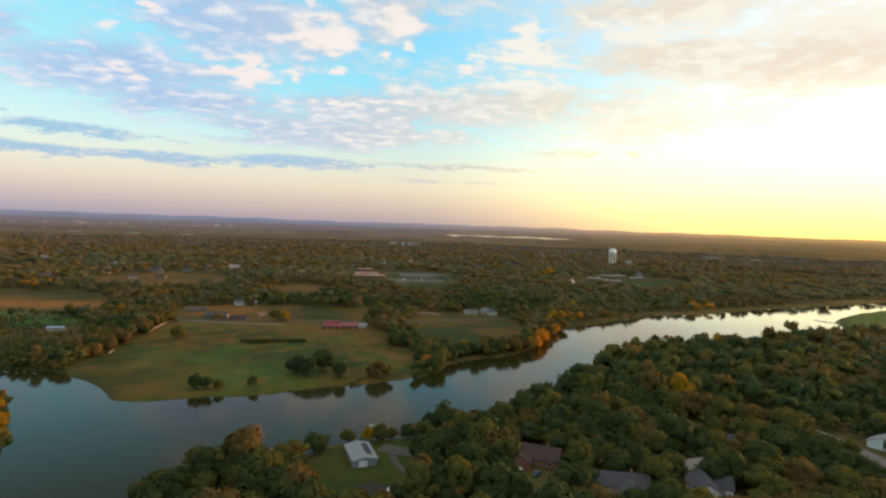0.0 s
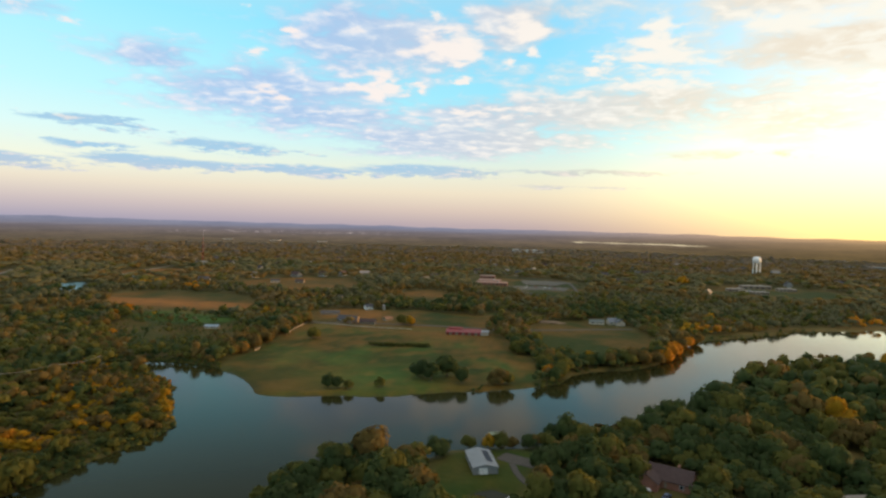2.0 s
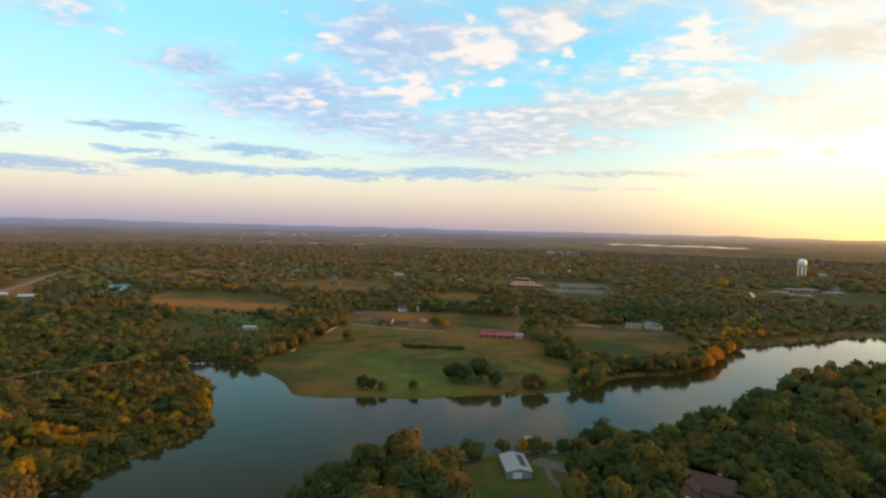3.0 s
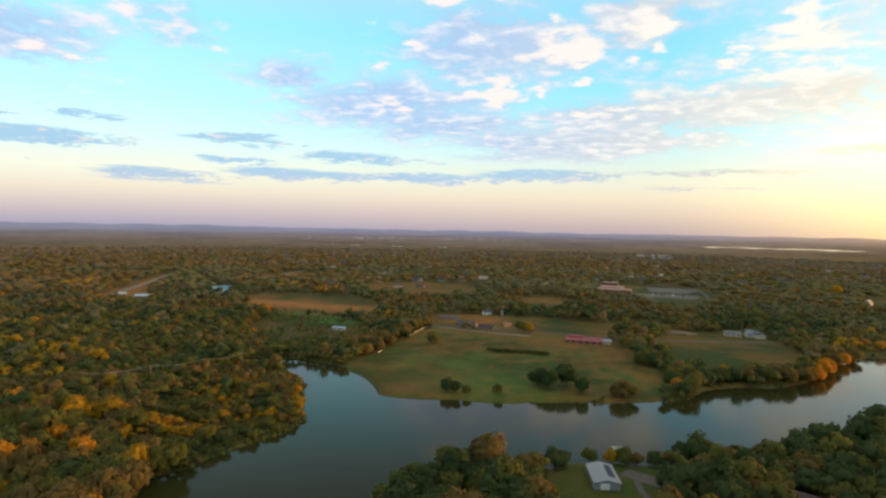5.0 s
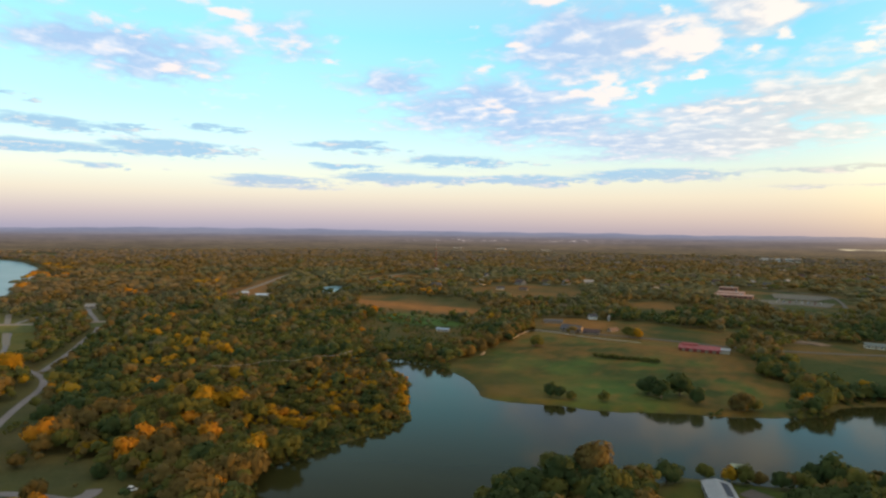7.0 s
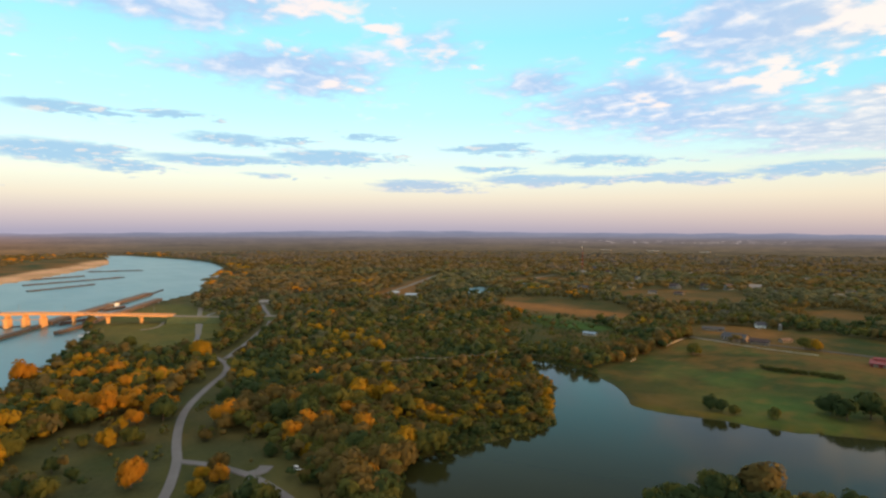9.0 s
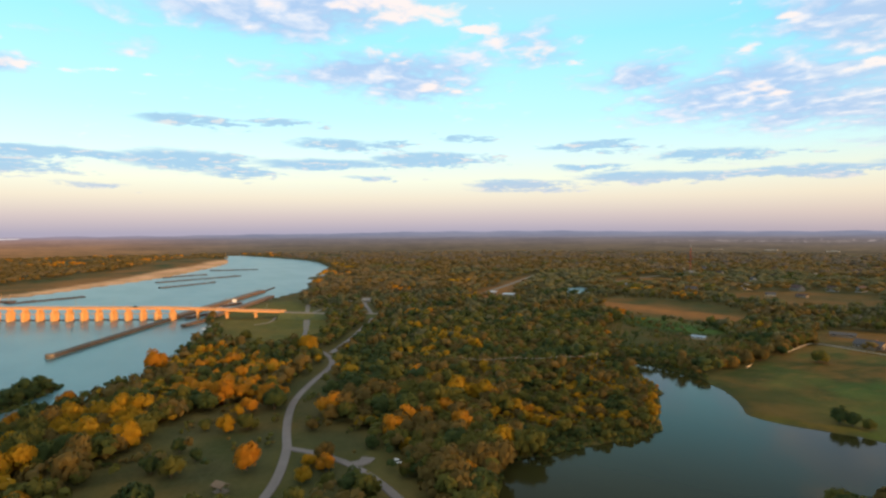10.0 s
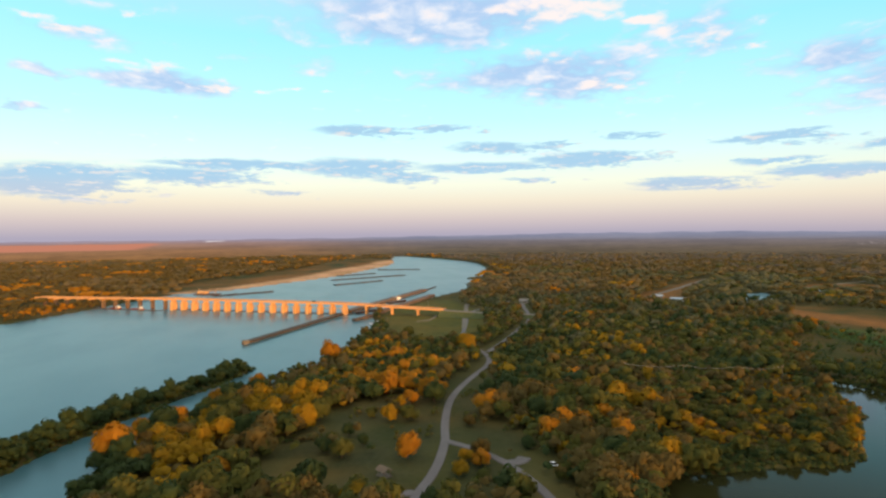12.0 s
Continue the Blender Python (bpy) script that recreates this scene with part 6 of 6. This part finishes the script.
_rng = random.Random(6)
DULL_WALL = plain("dull_siding", (0.24, 0.23, 0.21), 0.8, 0, 0.2, 0.5, 0.2)
for _x, _y in TOWN:
    _roof = _rng.choice([PALE_ROOF, GREY_ROOF, BROWN_ROOF, GREY_ROOF, BROWN_ROOF])
    house(_x, _y, _rng.uniform(0, 180), _rng.uniform(12, 20), _rng.uniform(8, 11), 4.6, 8.6, _rng.choice([DULL_WALL, BEIGE, DULL_WALL]), _roof,
          "pale town house half hidden by trees", "town_house", group="town houses", windows=2)
for _x, _y, _t in ((-680, 317, 40), (-705, 300, 40), (-655, 335, 10), (-520, 300, 30), (-480, 330, 60)):
    house(_x, _y, _t, 12, 8, 2.8, 4.8, BEIGE, PALE_ROOF, "pale-roofed house among the trees near the lock", windows=2)


# ---- the river: dam with its road bridge, lock, guide walls
BR_X, BR_Y, BR_TURN = -894.7, -289.6, math.degrees(math.atan2(196, 123))


def deck_z(s):
    return float(np.interp(s, (0, 212, 443, 560), (11.5, 14.0, 13.0, 8.6)))


def make_bridge():
    root = thing("dam_bridge", BR_X, BR_Y, BR_TURN, "long concrete dam with gates and a road bridge across the river", "bridge", z=0.0)
    steps = list(range(0, 561, 20))

    def beam(name, y0, y1, top, low, mat, label=""):
        bm = bmesh.new()
        rings = []
        for s in steps:
            z = deck_z(s)
            rings.append([bm.verts.new((s, y, z + dz)) for y, dz in ((y0, top), (y1, top), (y1, low), (y0, low))])
        for a, b in zip(rings, rings[1:]):
            for i in range(4):
                bm.faces.new((a[i], a[(i + 1) % 4], b[(i + 1) % 4], b[i]))
        bm.faces.new(rings[0])
        bm.faces.new(rings[-1])
        return part(name, bm, mat, root, label)
    beam("deck", -4.6, 4.6, 0.0, -0.5, ASPHALT, "grey roadway")
    beam("girder", -4.4, -3.4, -0.5, -1.3, CONCRETE)
    beam("girder", 3.4, 4.4, -0.5, -1.3, CONCRETE)
    beam("parapet", -4.9, -4.6, 0.7, -0.6, CONCRETE)
    beam("parapet", 4.6, 4.9, 0.7, -0.6, CONCRETE)
    # gate piers of the dam, with rounded noses, and the gates between them
    for i in range(16):
        s = 214 + i * 15.3
        deck = deck_z(s) - 1.5
        top = deck - 3.6
        bm = bmesh.new()
        pts = [(-1.9, -4.6), (-1.4, -5.2), (0, -5.5), (1.4, -5.2), (1.9, -4.6), (1.9, 4.6), (-1.9, 4.6)]
        lo = [bm.verts.new((s + a, b, -4)) for a, b in pts]
        hi = [bm.verts.new((s + a, b, top)) for a, b in pts]
        for k in range(7):
            bm.faces.new((lo[k], lo[(k + 1) % 7], hi[(k + 1) % 7], hi[k]))
        bm.faces.new(hi)
        pier = part("gate_pier", bm, CONCRETE, root)
        part("pier_cap", boxed(s, 0, top, 4.2, 9.0, 0.5, bevel=0.1), CONCRETE, pier)
        for py in (-2.8, 2.8):
            part("column", boxed(s, py, top + 0.5, 2.2, 1.4, deck - top - 0.5, bevel=0.1), CONCRETE, pier)
        part("hoist_house", boxed(s, 0.0, top + 0.5, 1.6, 2.2, 1.6, bevel=0.08), CONCRETE, pier)
        if i < 15:
            gate = part("gate", boxed(s + 7.65, 2.0, -3.0, 10.6, 0.6, 3.9), RUST, root, "dark steel gate")
            for k in range(3):
                part("gate_rib", boxed(s + 4.5 + k * 3.1, 1.6, -2.0, 0.4, 0.5, 2.8), RUST, gate)
    part("service_bridge", boxed(329, -5.2, 7.4, 236, 0.9, 0.45), CONCRETE, root, "narrow service bridge along the gates")
    part("sill", boxed(329, -1.0, -4.0, 234, 14, 3.9), CONCRETE, root)
    for s in (12, 31, 50, 69, 88, 107, 126, 145, 164, 183, 202, 470, 500, 530):
        # left piers get darker concrete: shade under the deck put into their colour
        col = part("bridge_pier", boxed(s, 0, -3, 1.5, 6.0, deck_z(s) + 1.0, bevel=0.2), CONCRETE if s > 300 else WEATHERED_SHADED, root)
        part("pier_cap", boxed(s, 0, deck_z(s) - 2.9, 2.6, 9.2, 0.9, bevel=0.1), CONCRETE, col)
    for i in range(14):
        s = 20 + i * 40
        post = part("lamp_post", rod(bmesh.new(), (s, 4.75, deck_z(s) + 0.9), (s, 4.75, deck_z(s) + 7.5), 0.1, 6), STEEL, root)
        part("lamp_arm", rod(bmesh.new(), (s, 4.75, deck_z(s) + 7.4), (s, 2.9, deck_z(s) + 7.7), 0.07, 5), STEEL, post)
    part("side_weir", boxed(100, -14, -4.0, 220, 2.2, 4.6), RUST, root, "low dark side weir")
    return root


make_bridge()


def along_bridge(s, off=0.0):
    a = radians(BR_TURN)
    return BR_X + math.cos(a) * s - math.sin(a) * off, BR_Y + math.sin(a) * s + math.cos(a) * off


_tx, _ty = along_bridge(404, 1.8)
car(_tx, _ty, BR_TURN, BLACK, "dark car standing on the road bridge", z=deck_z(404) + 0.02)


def embankment():
    """The earth ramp that takes the road down from the bridge."""
    line = np.array([along_bridge(556), along_bridge(585), (-572, 226), (-556, 262), (-548, 300), (-560, 340)])
    line = rounded(line, False, 2)
    top = np.linspace(8.4, 2.2, len(line))
    tan = np.gradient(line, axis=0)
    tan /= np.linalg.norm(tan, axis=1, keepdims=True)
    side = np.stack([-tan[:, 1], tan[:, 0]], 1)
    rows = []
    for off, lift in ((-18, -9.5), (-5, -0.25), (5, -0.25), (18, -9.5)):
        rows.append(np.column_stack([line + side * off, top + lift]))
    me = tri_mesh("embankment", np.stack(rows, 1).reshape(-1, 3), grid_tris(len(line), 4)[:, ::-1], [plain("grass_bank", (0.075, 0.085, 0.028), 0.95, 0, 0.3, 0.3, 0.4)])
    tagged(new("embankment", me), "grassy earth ramp of the bridge road", "embankment", kind="structure")
    rows = [np.column_stack([line + side * off, top + dz]) for off, dz in ((-4.2, -0.3), (-4.0, 0.0), (4.0, 0.0), (4.2, -0.3))]
    me = tri_mesh("road", np.stack(rows, 1).reshape(-1, 3), grid_tris(len(line), 4)[:, ::-1], [GRAVEL])
    tagged(new("road", me), "pale concrete road down from the bridge", "road", kind="structure")


embankment()
ribbon("road", [(-517, 180), (-590, 205), (-640, 224), (-690, 242)], 4.5, GRAVEL, "pale service road to the lock", 0.35)
ribbon("road", [(-569, 146), (-573, 163), (-603, 177)], 2.4, GRAVEL, "pale footpath on the lock lawn", 0.3)
ribbon("road", [(-430, 126), (-449, 132), (-462, 150)], 2.4, GRAVEL, "pale footpath at the edge of the lock lawn", 0.3)


def wall_run(name, a, b, width, top, mat, label, category, cap=True, posts=0):
    """A long free-standing wall in the water: body, coping and bollards."""
    root = thing(name, a[0], a[1], math.degrees(math.atan2(b[1] - a[1], b[0] - a[0])), label, category, z=0.0)
    n = math.hypot(b[0] - a[0], b[1] - a[1])
    part("body", boxed(n / 2, 0, -4, n, width, 4 + top - 0.4, bevel=0.15), mat, root)
    if cap:
        part("coping", boxed(n / 2, 0, top - 0.4, n + 0.4, width + 0.5, 0.4, bevel=0.06), DARK_STONE if mat in (RUST, DARK_STONE) else WEATHERED_SHADED, root)
    for i in range(posts):
        part("bollard", rod(bmesh.new(), ((i + 0.5) / posts * n, 0, top), ((i + 0.5) / posts * n, 0, top + 0.9), 0.25, 8), STEEL, root)
    return root


_w = wall_run("guide_wall", (-509, -14), (-668, 90), 5.0, 2.6, DARK_STONE, "long dark guide wall of the lock standing in the river", "wall", posts=14)
part("end_cell", rod(bmesh.new(), (-2, 0, -4), (-2, 0, 3.2), 3.2, 18), GRAVEL, _w, "round grey concrete end cell")
wall_run("lock_wall", (-668, 90), (-890, 240), 9.0, 3.6, WEATHERED_SHADED, "outer concrete wall of the lock chamber", "wall", posts=16)
wall_run("lock_wall", (-640, 118), (-806, 230), 8.0, 3.6, WEATHERED_SHADED, "inner concrete wall of the lock chamber", "wall", posts=9)
wall_run("guide_wall", (-890, 240), (-950, 276), 3.0, 1.2, RUST, "upstream dark guide wall of the lock", "wall", posts=8)
wall_run("wing_wall", (-603, 88), (-640, 118), 5.0, 2.6, WEATHERED_SHADED, "short dark wing wall at the mouth of the lock", "wall", posts=3)
for _x, _y, _t, _l, _wd, _h in ((-786, 172, 33, 12, 7, 7.0), (-700, 113, 33, 7, 5, 3.5)):
    flat_building(_x, _y, _t, _l, _wd, _h, WHITE, PALE_ROOF, "white lock control building on the lock wall", 3, "lock_building")
for _i in range(2):
    _g = thing("lock_gate", -668 - 82 * _i, 112 + 54 * _i, 125, "rusty steel gate across the lock chamber", "lock gate", "lock gates", z=0.0)
    part("leaf", boxed(-8.5, 0, -4, 16.0, 0.9, 6.6), RUST, _g)
    part("leaf", boxed(8.0, 0, -4, 16.0, 0.9, 6.6), RUST, _g)
    part("footbridge", boxed(0, 0.2, 2.6, 33, 1.3, 0.15), STEEL, _g)


def make_moored_boats():
    for i, (x, y, t) in enumerate(((-584, 108, 40), (-578, 104, 40), (-590, 112, 40))):
        root = thing("floating_dock", x, y, t, "white floating dock beside the river bank", "dock", "floating docks", z=0.0)
        part("float", boxed(0, 0, -0.3, 8.5, 2.6, 0.8, bevel=0.1), WHITE, root)
        part("rail", boxed(0, 1.2, 0.5, 8.0, 0.08, 0.9), STEEL, root)
    for x, y, t, ln in ((-797, -152, 55, 18), (-815, -180, 55, 14)):
        root = thing("work_barge", x, y, t, "red-brown work barge moored beside the weir", "barge", "work barges", z=0.0)
        part("hull", boxed(0, 0, -0.6, ln, 6.5, 1.9, bevel=0.2), RED_WALL, root)
        cabin = part("cabin", boxed(ln * 0.28, 0, 1.3, 4.5, 4.0, 2.4, bevel=0.1), WHITE, root)
        part("window", boxed(ln * 0.28, -2.04, 2.3, 3.4, 0.08, 0.9), DARK_GLASS, cabin)


make_moored_boats()


def make_dredge():
    root = thing("crane_barge", -962, -86, 60, "crane barge with pale derricks beside the sand bank", "crane barge", z=0.0)
    part("hull", boxed(0, 0, -0.8, 40, 12, 2.6, bevel=0.3), RUST, root)
    part("cabin", boxed(-8, 0, 1.8, 14, 8, 3.6, bevel=0.15), CONCRETE, root)
    for x, tilt in ((-12, -6), (2, 5), (12, 9)):
        mast_ob = part("derrick", rod(bmesh.new(), (x, 0, 1.5), (x + tilt * 0.6, 0, 11), 0.35, 8, 0.2), CONCRETE, root)
        part("stay", rod(bmesh.new(), (x + tilt * 0.6, 0, 10.8), (x - tilt * 0.6, 0, 2), 0.12, 5), STEEL, mast_ob)


make_dredge()


def rock_dike(a, b, width, label):
    """A low training dike of tipped stone in the river."""
    n = int(math.hypot(b[0] - a[0], b[1] - a[1]) / 4)
    rng = np.random.default_rng(int(abs(a[0])))
    line = np.array([[a[0] + (b[0] - a[0]) * i / n, a[1] + (b[1] - a[1]) * i / n] for i in range(n + 1)])
    d = np.array([b[0] - a[0], b[1] - a[1]]) / math.hypot(b[0] - a[0], b[1] - a[1])
    side = np.array([-d[1], d[0]])
    rows = []
    for off, z in ((-1, -1.5), (-0.55, 0.8), (-0.1, 1.9), (0.4, 1.2), (1, -1.5)):
        jig = rng.uniform(-0.25, 0.25, (n + 1, 1))
        rows.append(np.column_stack([line + side * width * (off + jig * 0.5), np.full(n + 1, z) + rng.uniform(-0.4, 0.5, n + 1)]))
    me = tri_mesh("rock_dike", np.stack(rows, 1).reshape(-1, 3), grid_tris(n + 1, 5)[:, ::-1], [DARK_STONE])
    tagged(new("rock_dike", me), label, "dike", "river dikes")


for _a, _b, _w2 in (((-1051, 117), (-1115, 215), 5), ((-1168, 124), (-1249, 291), 5), ((-930, -75), (-969, 10), 11), ((-1462, 270), (-1437, 375), 5), ((-1290, 150), (-1330, 240), 4)):
    rock_dike(_a, _b, _w2, "low dark stone dike in the shallow river")
